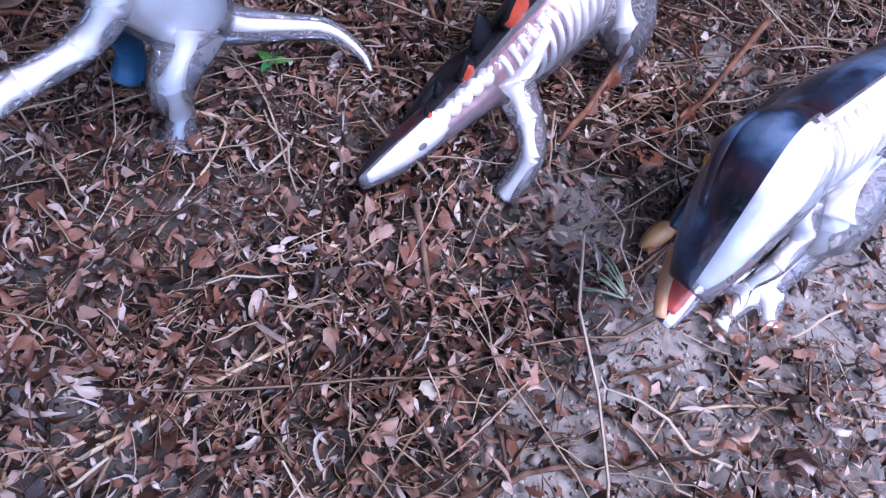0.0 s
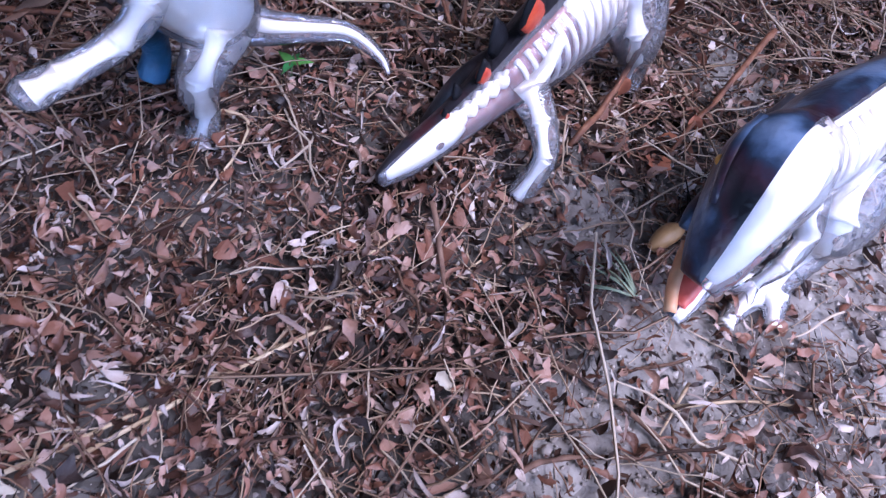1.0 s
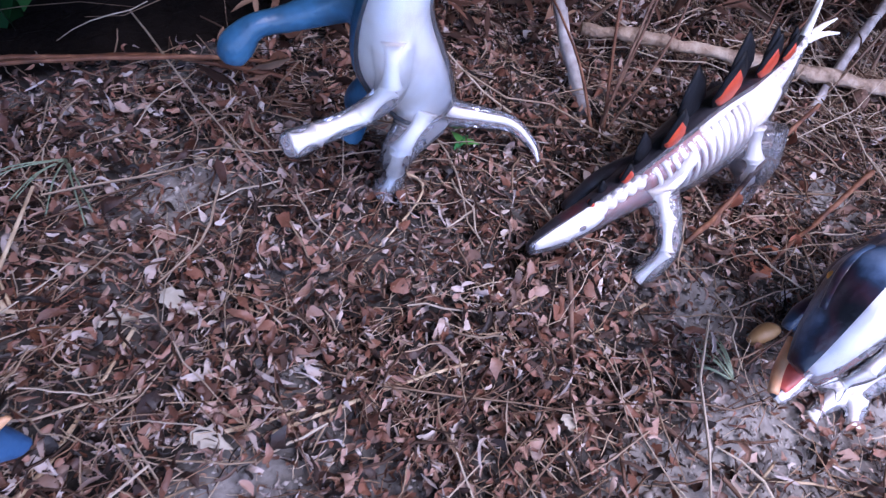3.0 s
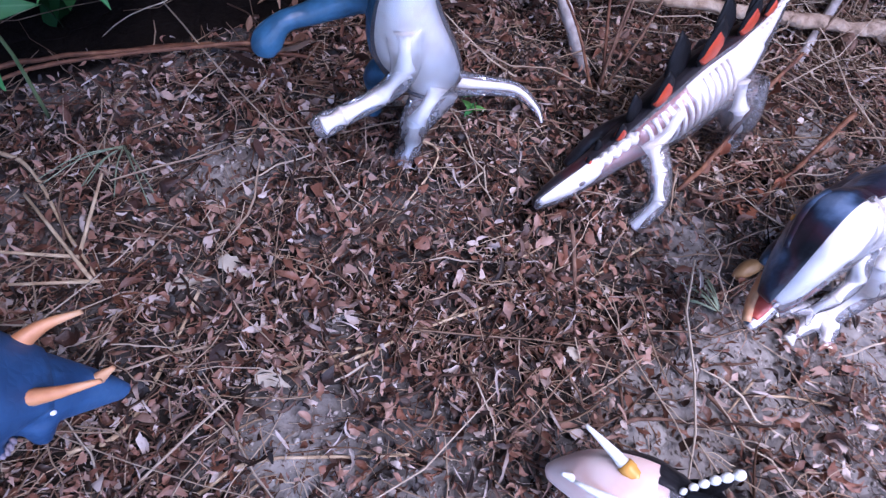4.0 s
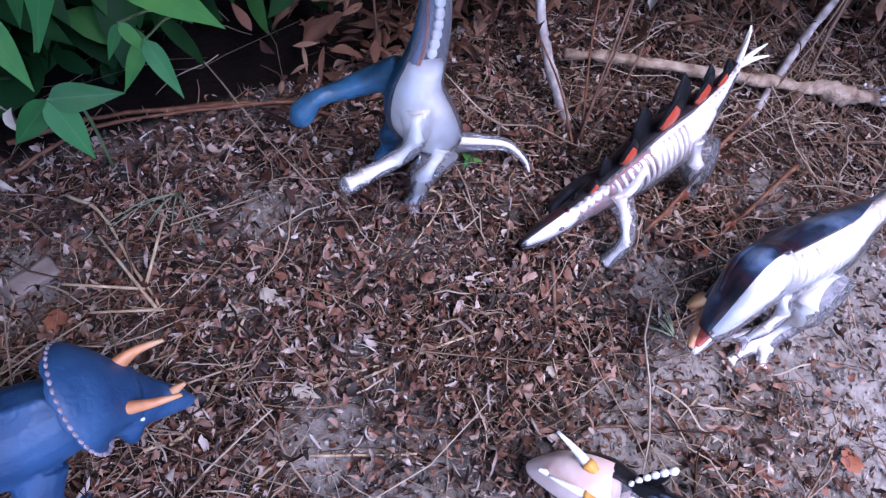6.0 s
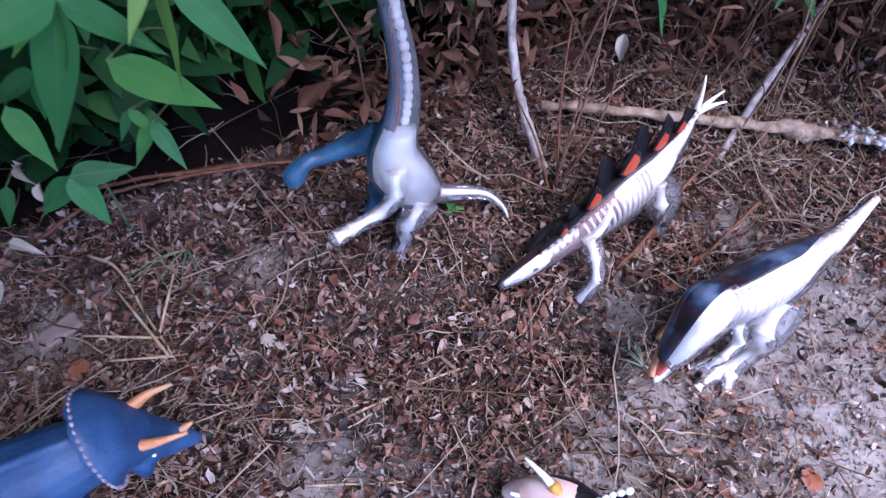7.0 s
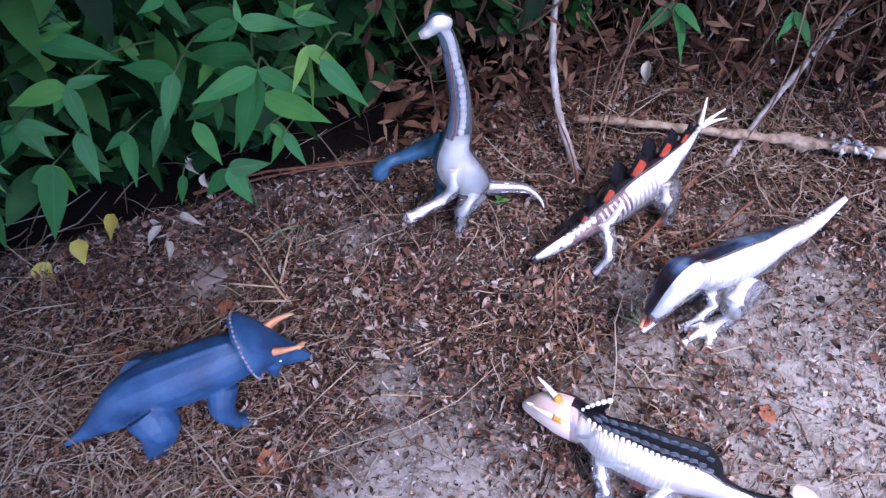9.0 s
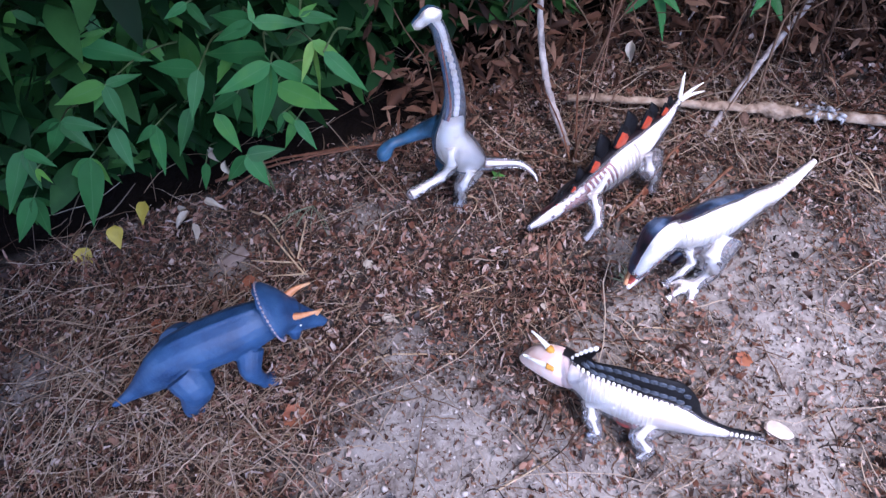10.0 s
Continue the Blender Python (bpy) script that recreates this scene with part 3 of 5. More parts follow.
for a, b in (((-0.277, -0.044, 0.012), (-0.237, -0.025, 0.006)), ((-0.279, -0.008, 0.012), (-0.222, -0.034, 0.006)), ((-0.248, 0.015, 0.02), (-0.238, -0.023, 0.006)), ((-0.253, -0.052, 0.01), (-0.219, -0.031, 0.005))):
    part("branch", rod([a, b], 0.0008, 0.0011, 6, 3), TWIG_PALE, fork)

# standing and leaning stems behind the toys
stick("leaning_stalk", [(0.124, 0.251, 0.022), (0.113, 0.23, 0.02), (0.1, 0.205, 0.011), (0.088, 0.183, 0.011), (0.08, 0.166, 0.006)], 0.0017, 0.0011, TWIG_RED, "thick red-brown dead stalk lying on the soil", "stalk")
stick("leaning_stalk", [(0.075, 0.25, 0.05), (0.062, 0.222, 0.04), (0.046, 0.18, 0.014), (0.04, 0.165, 0.012), (0.033, 0.152, 0.006)], 0.0012, 0.0016, TWIG_RED, "red-brown dead stalk leaning from the litter", "stalk")
stick("grey_stem", [(-0.041, 0.226, 0.001), (-0.068, 0.25, 0.026), (-0.094, 0.278, 0.058), (-0.109, 0.297, 0.1), (-0.115, 0.308, 0.16)], 0.0042, 0.0036, TWIG_GREY, "bare grey woody stem standing in the litter", "stem")
stick("leaning_stick", [(0.088, 0.29, 0.001), (0.105, 0.36, 0.02), (0.124, 0.425, 0.036), (0.155, 0.515, 0.07), (0.19, 0.6, 0.14)], 0.0032, 0.0036, TWIG_GREY, "straight weathered stick leaning back into the hedge", "stick")
log = tagged(new("fallen_branch"), "pale barkless fallen branch lying across the litter", "branch", kind="thing")
part("branch", rod([(-0.066, 0.284, 0.02), (-0.02, 0.3, 0.022), (0.05, 0.322, 0.02), (0.15, 0.352, 0.02), (0.28, 0.385, 0.02), (0.42, 0.42, 0.02)], 0.0038, 0.0058, 14, 10, 0.002), LOG_WOOD, log)
knot = ball(bmesh.new(), (0.15, 0.351, 0.021), 0.0095, (2.2, 0.85, 0.8), 16, 10)
for v in knot.verts:
    v.co += Vector((0, 1, 1)) * 0.0035 * noise.noise(v.co * 160)
part("knot", knot, LOG_WOOD, log, "rough grey knot")
ash = bmesh.new()
ra = random.Random(3)
for i in range(46):
    flake = pose(0.195 + ra.gauss(0, 0.012), 0.362 + ra.gauss(0, 0.006), 0.026 + ra.gauss(0, 0.003), ra.uniform(0, 360), ra.uniform(0, 360), ra.uniform(0, 360))
    bmesh.ops.create_icosphere(ash, subdivisions=1, radius=ra.uniform(0.0015, 0.004), matrix=flake @ Matrix.Diagonal((1.5, 0.7, 0.35, 1)))
part("ash", ash, CONE, log, "grey-white ashy crust")["kind"] = "stuff"
stick("creeping_stem", [(-0.373, 0.027, 0.012), (-0.337, 0.075, 0.012), (-0.259, 0.13, 0.012), (-0.2, 0.15, 0.01)], 0.0018, 0.0014, TWIG_RED, "red-brown creeping stem along the foot of the bush", "stem")
stick("creeping_stem", [(-0.36, 0.01, 0.008), (-0.33, 0.06, 0.02), (-0.26, 0.12, 0.02), (-0.21, 0.16, 0.012)], 0.0012, 0.0012, TWIG_RED, "thin red-brown creeping stem along the foot of the bush", "stem")

# stones and single scraps
peb = bmesh.new()
bmesh.ops.create_icosphere(peb, subdivisions=2, radius=0.011)
for v in peb.verts:
    v.co = Vector((v.co.x * 1.15, v.co.y * (0.35 + 0.55 * (0.5 - v.co.x / 0.022)), v.co.z * 0.4)) * (1 + 0.12 * noise.noise(v.co * 150))
pebble = part("pebble", peb, STONE, None, smooth=False)
pebble.location = (0.221, -0.006, 0.005)
tagged(pebble, "pale pinkish flat stone on bare soil", "stone", kind="thing")
chip_bm = bmesh.new()
bmesh.ops.create_cube(chip_bm, size=1, matrix=pose(0, 0, 0, 0, 0, 25) @ Matrix.Diagonal((0.03, 0.014, 0.004, 1)))
bmesh.ops.subdivide_edges(chip_bm, edges=chip_bm.edges[:], cuts=4, use_grid_fill=True)
for v in chip_bm.verts:
    v.co += Vector((0.0012 * noise.noise(v.co * 300), 0.0012 * noise.noise(v.co * 300 + Vector((9, 0, 0))), 0.001 * noise.noise(v.co * 200)))
bark = part("bark_chip", chip_bm, BARK, None)
bark.matrix_world = pose(-0.298, -0.047, 0.006, 5, -4, 40)
tagged(bark, "flat grey piece of bark on the soil", "bark", kind="thing")


def leaf_mesh(name, length, width, droop, fold, mat, seg=8, serrate=0.0):
    """A pointed leaf along +x with a raised midrib, bending down towards its tip."""
    verts, faces = [], []
    for i in range(seg + 1):
        t = i / seg
        w = width * 0.5 * (1.12 * math.sin(math.pi * t ** 0.62) ** 0.9 * (1 - 0.35 * t) if 0 < t < 1 else 0.02)
        x = length * (t - 0.12 * droop * t * t)
        z = -droop * length * 0.45 * t * t
        for k, s in enumerate((-1, -0.5, 0, 0.5, 1)):
            ww = w * (1 + serrate * (1 if i % 2 else -1)) if abs(s) == 1 else w
            verts.append((x, s * ww, z + fold * abs(s) * w * (1.0 if abs(s) < 1 else 0.85) + 0.0006 * math.sin(9 * t + 3 * s)))
    for i in range(seg):
        for k in range(4):
            a = i * 5 + k
            faces.append((a, a + 5, a + 6, a + 1))
    return mesh_of(name, verts, faces, mat, True)


SCRAPS = [((-0.165, -0.164), 20, 0.03, 0.02, RUST_LEAF), ((0.18, 0.039), 80, 0.022, 0.014, RUST_LEAF), ((-0.326, -0.142), 10, 0.02, 0.014, RUST_LEAF), ((-0.19, -0.024), 50, 0.026, 0.006, PALE_LEAF), ((0.0, 0.03), -35, 0.011, 0.005, PALE_LEAF), ((-0.275, -0.06), -20, 0.022, 0.012, RUST_LEAF), ((-0.175, 0.0), 0, 0.02, 0.009, PALE_LEAF), ((-0.13, -0.045), 10, 0.018, 0.008, PALE_LEAF), ((0.075, 0.15), 100, 0.02, 0.012, RUST_LEAF)]
for (x, y), yaw, length, width, mat in SCRAPS:
    scrap = new("dead_leaf", leaf_mesh("dead_leaf", length, width, 0.5, 0.5, mat, serrate=0.15))
    scrap.matrix_world = pose(x, y, 0.008 + float(ground_z(x, y)), 6, 4, yaw)
    tagged(scrap, "single curled dead leaf lying on the soil" if mat is RUST_LEAF else "bleached scrap of dead leaf on the soil", "leaf", "fallen leaves", "thing")


# ---- toys ----
def leg(points, radii):
    return [(*p, r, r) for p, r in zip(points, radii)]


def bones_of(points, radii, parent, y_shift=None):
    """A limb's bones: shafts with knobbed ends."""
    for i in range(len(points) - 1):
        a, b = Vector(points[i]), Vector(points[i + 1])
        r = radii[i] * 1.35
        bm = add_tube(bmesh.new(), [(*a.lerp(b, t), r * k, r * k) for t, k in ((0, 1.1), (0.15, 0.8), (0.5, 0.6), (0.85, 0.8), (1, 1.1))], 8, 2)
        if y_shift:
            bent(bm, y_shift)
        part("limb_bone", bm, BONE, parent)


def ribs_of(sections, count, a0, a1, parent, curve=None, shrink=0.84, thick=0.0011):
    """Curved ribs on the left side, hugging the body."""
    s = np.array(sections)
    order = np.argsort(s[:, 0])
    s = s[order]
    for i in range(count):
        a = a0 + (a1 - a0) * i / (count - 1)
        z, w, h = (np.interp(a, s[:, 0], s[:, k]) for k in (1, 2, 3))
        pts = []
        for k in range(7):
            th = radians(78 - 140 * k / 6)
            pts.append((a - 0.004 * k / 6, w * shrink * math.cos(th), z + h * shrink * math.sin(th)))
        bm = rod(pts, thick, thick * 0.7, 6, 2)
        if curve:
            bent(bm, curve)
        part("rib", bm, BONE, parent)


def spine_of(points, size, parent, curve=None, lean=0.0):
    """Vertebrae, each a small spool with a spine on top."""
    for x, z in points:
        bm = ball(bmesh.new(), (x, 0.0015, z), size, (0.8, 1.0, 1.0), 8, 6)
        add_tube(bm, [(x, 0.0015, z, size * 0.5, size * 0.4), (x - lean * size, 0.003, z + size * 1.6, size * 0.25, size * 0.25)], 6, 1)
        if curve:
            bent(bm, curve)
        part("vertebra", bm, BONE, parent)


def loft(sections, seg=18, steps=4, k=1.0):
    return add_tube(bmesh.new(), [(a, 0, z, w * k, h * k) for a, z, w, h in sections], seg, steps)


# blue three-horned toy
def triceratops():
    th = toy("toy_triceratops", (-0.298, -0.221), 49.0, "blue rubber three-horned toy dinosaur standing on litter")
    th.matrix_world = th.matrix_world @ Matrix.Scale(1.05, 4)

    def nod(form):
        for v in form.verts:
            v.co.z -= 0.5 * max(0.0, v.co.x - 0.142)
        return form
    bm = loft([(0.0, 0.016, 0.002, 0.002), (0.02, 0.024, 0.006, 0.007), (0.042, 0.036, 0.013, 0.015), (0.06, 0.048, 0.0175, 0.019), (0.08, 0.052, 0.02, 0.021), (0.105, 0.053, 0.021, 0.0215), (0.125, 0.054, 0.0195, 0.0205), (0.14, 0.055, 0.0165, 0.0185), (0.15, 0.056, 0.015, 0.017)])
    add_tube(bm, [(0.142, 0, 0.056, 0.015, 0.016), (0.155, 0, 0.056, 0.0165, 0.016), (0.166, 0, 0.05, 0.012, 0.013), (0.176, 0, 0.043, 0.007, 0.009), (0.183, 0, 0.037, 0.003, 0.005)], 16, 4)
    add_tube(bm, [(0.03, 0, 0.0385, 0.0015, 0.002), (0.06, 0, 0.0655, 0.0022, 0.003), (0.08, 0, 0.0713, 0.0024, 0.003), (0.105, 0, 0.0729, 0.0024, 0.003), (0.135, 0, 0.0723, 0.0022, 0.003)], 10, 4)
    for s in (-1, 1):
        add_tube(bm, leg([(0.066, s * 0.013, 0.045), (0.07, s * 0.0235, 0.034), (0.06, s * 0.0245, 0.015), (0.057, s * 0.025, 0.003)], (0.0165, 0.0152, 0.0085, 0.0075)), 12)
        add_tube(bm, leg([(0.12, s * 0.013, 0.042), (0.114, s * 0.024, 0.03), (0.117, s * 0.0255, 0.012), (0.12, s * 0.0255, 0.003)], (0.0115, 0.0094, 0.006, 0.0066)), 12)
        for k in (-1, 0, 1):
            add_tube(bm, [(0.122, s * (0.0255 + 0.004 * k), 0.003, 0.003, 0.003), (0.129, s * (0.0255 + 0.005 * k), 0.002, 0.002, 0.002)], 8, 2)
            add_tube(bm, [(0.059, s * (0.0245 + 0.004 * k), 0.003, 0.003, 0.003), (0.067, s * (0.0245 + 0.005 * k), 0.002, 0.002, 0.002)], 8, 2)
        add_tube(bm, leg([(0.154, s * 0.009, 0.063), (0.162, s * 0.0108, 0.07)], (0.0055, 0.0038)), 10, 2)
        add_tube(bm, leg([(0.158, s * 0.011, 0.053), (0.156, s * 0.0155, 0.042)], (0.007, 0.003)), 10, 2)
    part("body", nod(fused(bm, 0.0011, 5)), BLUE, th)
    # frill and its beads
    tilt = pose(0.147, 0, 0.065, 0, -9, 0)
    fr = add_tube(bmesh.new(), [(-0.002, 0, 0, 0.022, 0.0215), (-0.0028, 0, 0, 0.025, 0.0245), (0.0, 0, 0, 0.0256, 0.025), (0.004, 0, -0.001, 0.022, 0.021), (0.01, 0, -0.004, 0.017, 0.0155), (0.017, 0, -0.008, 0.012, 0.011)], 36, 4)
    for v in fr.verts:
        k = math.atan2(v.co.z, v.co.y)
        if v.co.x < 0.002:
            v.co.x += 0.0008 * math.cos(24 * k)
    frill = part("frill", nod(moved(fr, tilt)), BLUE, th)
    for i in range(34):
        a = radians(-55 + 290 * i / 33)
        b = ball(bmesh.new(), (-0.0012, 0.0253 * math.cos(a), 0.0247 * math.sin(a)), 0.0012, (0.8, 1.4, 1.4), 8, 5)
        part("bead", nod(moved(b, tilt)), BEAD, frill, "pale pink bead")
    for s in (-1, 1):
        part("brow_horn", nod(rod([(0.161, s * 0.0105, 0.069), (0.171, s * 0.0135, 0.0755), (0.1835, s * 0.0145, 0.0805)], 0.0034, 0.0009, 12)), ORANGE, th, "orange tapered brow horn")
        part("eye", nod(ball(bmesh.new(), (0.164, s * 0.0125, 0.058), 0.0013)), EYE, th, "tiny white eye")
    part("nose_horn", nod(rod([(0.176, 0, 0.05), (0.181, 0, 0.056), (0.185, 0, 0.06)], 0.0028, 0.0008, 10)), ORANGE, th, "short orange nose horn")


# plated toy, left half clear with skeleton
def stegosaurus():
    th = toy("toy_stegosaurus", (0.077, 0.300), 240.0, "plated toy dinosaur, clear plastic side showing a cream skeleton")
    sec = [(0.03, 0.071, 0.0028, 0.0028), (0.045, 0.066, 0.0055, 0.006), (0.064, 0.059, 0.0095, 0.0115), (0.09, 0.054, 0.015, 0.019), (0.12, 0.048, 0.0185, 0.0225), (0.148, 0.041, 0.017, 0.019), (0.172, 0.033, 0.0115, 0.013), (0.197, 0.026, 0.0085, 0.0095), (0.22, 0.0205, 0.007, 0.008), (0.236, 0.0175, 0.003, 0.0045)]

    def curve(a):
        return float(np.interp(a, (0.0, 0.03, 0.06, 0.1, 0.15, 0.2, 0.236), (-0.016, -0.009, -0.001, 0.005, 0.006, 0.003, 0.0)))
    bm = loft(sec)
    fore = [(0.168, 0.012, 0.036), (0.172, 0.024, 0.03), (0.178, 0.034, 0.02), (0.19, 0.034, 0.004)]
    hind = [(0.098, 0.012, 0.05), (0.1, 0.021, 0.036), (0.092, 0.024, 0.018), (0.094, 0.025, 0.003)]
    for rows, rad in ((fore, (0.009, 0.0068, 0.0054, 0.006)), (hind, (0.017, 0.0135, 0.0082, 0.0078))):
        add_tube(bm, leg(rows, rad), 12)
        add_tube(bm, [(x, -0.5 * y, z, *r) for x, y, z, *r in leg(rows, rad)], 12)
    body = fused(bm, 0.0011, 4)
    part("painted_side", bent(half_of(body, False), curve), BLACK, th, "black and dark red painted side")
    part("clear_side", bent(half_of(body, True), curve), CLEAR, th, "clear plastic side")
    body.free()
    part("rib_cage", bent(half_of(loft([(a, z, w * 0.7, h * 0.76) for a, z, w, h in sec[1:5] + [(0.136, 0.044, 0.0178, 0.0208)]]), True), curve), CAGE, th)
    part("lung", bent(half_of(loft([(0.128, 0.045, 0.0125, 0.0155), (0.14, 0.042, 0.0122, 0.015), (0.155, 0.038, 0.0105, 0.0125), (0.17, 0.034, 0.007, 0.008)]), True), curve), ORGAN, th, "dark red lung behind the ribs")
    part("skull", bent(half_of(loft([(0.197, 0.028, 0.006, 0.007), (0.205, 0.0245, 0.0068, 0.0075), (0.22, 0.0205, 0.005, 0.006), (0.232, 0.018, 0.002, 0.003)]), True), curve), BONE, th)
    part("throat", bent(half_of(loft([(0.15, 0.032, 0.011, 0.0075), (0.17, 0.0275, 0.0085, 0.006), (0.2, 0.0205, 0.0055, 0.0045)]), True), curve), ORGAN, th, "dark red throat")
    part("eye_socket", bent(ball(bmesh.new(), (0.21, 0.0056, 0.0255), 0.0018, (1.3, 0.6, 1)), curve), SOCKET, th, "dark eye socket")
    ribs_of(sec, 13, 0.112, 0.168, th, curve, 0.82, 0.0013)
    spine_of([(a, float(np.interp(a, [s[0] for s in sec], [s[1] + 0.5 * s[3] for s in sec]))) for a in np.arange(0.036, 0.15, 0.0052)], 0.0026, th, curve)
    spine_of([(a, float(np.interp(a, [s[0] for s in sec], [s[1] + 0.35 * s[3] for s in sec]))) for a in np.arange(0.15, 0.204, 0.0058)], 0.0039, th, curve)
    bones_of(fore, (0.003, 0.0026, 0.0023), th, curve)
    bones_of(hind, (0.004, 0.003, 0.0022), th, curve)
    part("shoulder_blade", bent(rod([(0.15, 0.0085, 0.053), (0.16, 0.0115, 0.043), (0.17, 0.0095, 0.033)], 0.0026, 0.0036, 8), curve), BONE, th)
    part("hip_bone", bent(rod([(0.08, 0.007, 0.062), (0.095, 0.0105, 0.058), (0.108, 0.0105, 0.054)], 0.0036, 0.003, 8), curve), BONE, th)
    heights = [(0.05, 0.014), (0.063, 0.019), (0.077, 0.024), (0.092, 0.029), (0.108, 0.033), (0.125, 0.035), (0.142, 0.033), (0.157, 0.027), (0.17, 0.02), (0.182, 0.014), (0.193, 0.009), (0.202, 0.006)]
    for i, (a, h) in enumerate(heights):
        zc, wd, hh = (float(np.interp(a, [s[0] for s in sec], [s[k] for s in sec])) for k in (1, 2, 3))
        side = -1 if i % 2 == 0 else -0.25
        wid = h * 0.34
        shape = [(-wid * 0.5, 0), (-wid, h * 0.32), (-wid * 0.8, h * 0.6), (-wid * 0.3, h * 0.85), (0, h), (wid * 0.25, h * 0.85), (wid * 0.7, h * 0.6), (wid, h * 0.32), (wid * 0.5, 0)]
        m = pose(a, side * wd * 0.35 + curve(a), zc + hh * 0.9 - 0.002, 14 if side == -1 else 4, 0, 0) @ pose(0, 0, 0, 0, 8, 0)
        pl = part("back_plate", moved(plate_form(shape, 0.0012), m), PLATE, th, "black pointed back plate")
        inner = [(x * 0.88, h * 0.04 + z * 0.74) for x, z in shape]
        if side == -0.25:
            part("red_patch", moved(plate_form(inner, 0.0018), m), RED, pl, "red-orange painted patch")
    for tip in ((0.026, -0.017, 0.093), (0.033, -0.013, 0.095), (0.002, -0.008, 0.073), (0.006, -0.001, 0.069)):
        base = (0.036, -0.0075, 0.068)
        mid = tuple((b + t) / 2 + (0.002 if k == 2 else 0) for k, (b, t) in enumerate(zip(base, tip)))
        part("tail_spike", rod([base, mid, tip], 0.0028, 0.0006, 8), BONE, th, "cream tail spike")


# two-legged toy, left half clear
def tyrannosaurus():
    th = toy("toy_tyrannosaurus", (0.189, 0.248), 238.2, "two-legged toy dinosaur, dark skin on one side, clear on the other")
    sec = [(0.0, 0.062, 0.003, 0.003), (0.03, 0.055, 0.0062, 0.0066), (0.065, 0.057, 0.0098, 0.0115), (0.098, 0.063, 0.0145, 0.0185), (0.13, 0.067, 0.0185, 0.0245), (0.155, 0.069, 0.0185, 0.0245), (0.175, 0.076, 0.015, 0.018), (0.19, 0.083, 0.0135, 0.0155)]

    def twist(a):
        return float(np.interp(a, (0.0, 0.03, 0.07, 0.11), (0.0012, 0.0035, 0.005, 0.0)))

    def curve(a):
        near = np.interp(a + np.linspace(-0.02, 0.02, 9), (0.0, 0.05, 0.12, 0.16, 0.2, 0.235), (0.0, 0.004, 0.003, -0.002, -0.008, 0.003))
        return float(near.mean()) - twist(a)
    bm = add_tube(bmesh.new(), [(a, twist(a), z, w, h) for a, z, w, h in sec], 18, 4)
    add_tube(bm, [(0.181, 0, 0.083, 0.0135, 0.0155), (0.195, 0, 0.085, 0.0165, 0.0175), (0.208, 0, 0.076, 0.014, 0.0145), (0.219, 0, 0.066, 0.0105, 0.01), (0.2265, 0, 0.0598, 0.0068, 0.0062)], 16, 4)
    jaw = [(0.192, 0, 0.065, 0.0115, 0.006), (0.208, 0, 0.057, 0.0092, 0.0042), (0.222, 0, 0.0495, 0.0068, 0.003), (0.2315, 0, 0.0455, 0.004, 0.0022)]
    add_tube(bm, jaw, 14, 4)
    hind = [(0.132, 0.012, 0.06), (0.148, 0.021, 0.044), (0.14, 0.022, 0.022), (0.156, 0.021, 0.006)]
    arm = [(0.17, 0.012, 0.062), (0.17, 0.019, 0.05), (0.182, 0.021, 0.043), (0.19, 0.019, 0.036)]
    toes = [[(0.154, 0.02, 0.006), tuple((p + q) / 2 + (0.003 if k == 2 else 0) for k, (p, q) in enumerate(zip((0.154, 0.02, 0.006), tip))), tip] for tip in ((0.178, 0.008, 0.003), (0.186, 0.0225, 0.004), (0.171, 0.0345, 0.003))]
    for rows, rad in ((hind, (0.0175, 0.0135, 0.0085, 0.0085)), (arm, (0.0065, 0.0045, 0.004, 0.0025))):
        add_tube(bm, leg(rows, rad), 12)
        add_tube(bm, [(x, -0.62 * y, z, *r) for x, y, z, *r in leg(rows, rad)], 12)
    for t in toes:
        add_tube(bm, leg(t, (0.0068, 0.0056, 0.0032)), 10)
    for k in (-1, 1):
        add_tube(bm, leg([(0.19, 0.019, 0.036), (0.195, 0.019 + 0.004 * k, 0.031)], (0.0025, 0.0012)), 8, 2)
    body = fused(bm, 0.0011, 4)
    part("painted_side", bent(half_of(body, False), curve), NAVY, th, "dark navy and black painted side")
    part("clear_side", bent(half_of(body, True), curve), CLEAR, th, "milky clear plastic side")
    body.free()
    part("rib_cage", bent(half_of(add_tube(bmesh.new(), [(a, twist(a), z, w * 0.78, h * 0.8) for a, z, w, h in sec[1:]], 18, 4), True), curve), BONE, th)
    part("tail_bones", bent(half_of(add_tube(bmesh.new(), [(a, twist(a) + 0.0006, z, w * 0.92, h * 0.9) for a, z, w, h in sec[:3]], 14, 4), True), curve), BONE, th)
    part("skull", bent(half_of(add_tube(bmesh.new(), [(0.184, 0, 0.084, 0.0115, 0.0135), (0.196, 0, 0.0845, 0.014, 0.0155), (0.209, 0, 0.0755, 0.0118, 0.0122), (0.218, 0, 0.066, 0.0085, 0.008), (0.2235, 0, 0.0615, 0.005, 0.0045)], 14, 4), True), curve), BONE, th)
    part("lower_jaw_bone", bent(half_of(add_tube(bmesh.new(), [(x, y, z, w * 0.7, h * 0.7) for x, y, z, w, h in jaw], 10, 4), True), curve), BONE, th)
    for x, y, z, r in ((0.2, 0.0132, 0.081, 0.0026), (0.211, 0.0112, 0.073, 0.0022), (0.219, 0.0088, 0.066, 0.0013)):
        part("eye_socket" if x < 0.205 else "skull_opening", bent(ball(bmesh.new(), (x, y, z), r, (1.2, 0.6, 1)), curve), SOCKET, th, "dark opening in the skull")
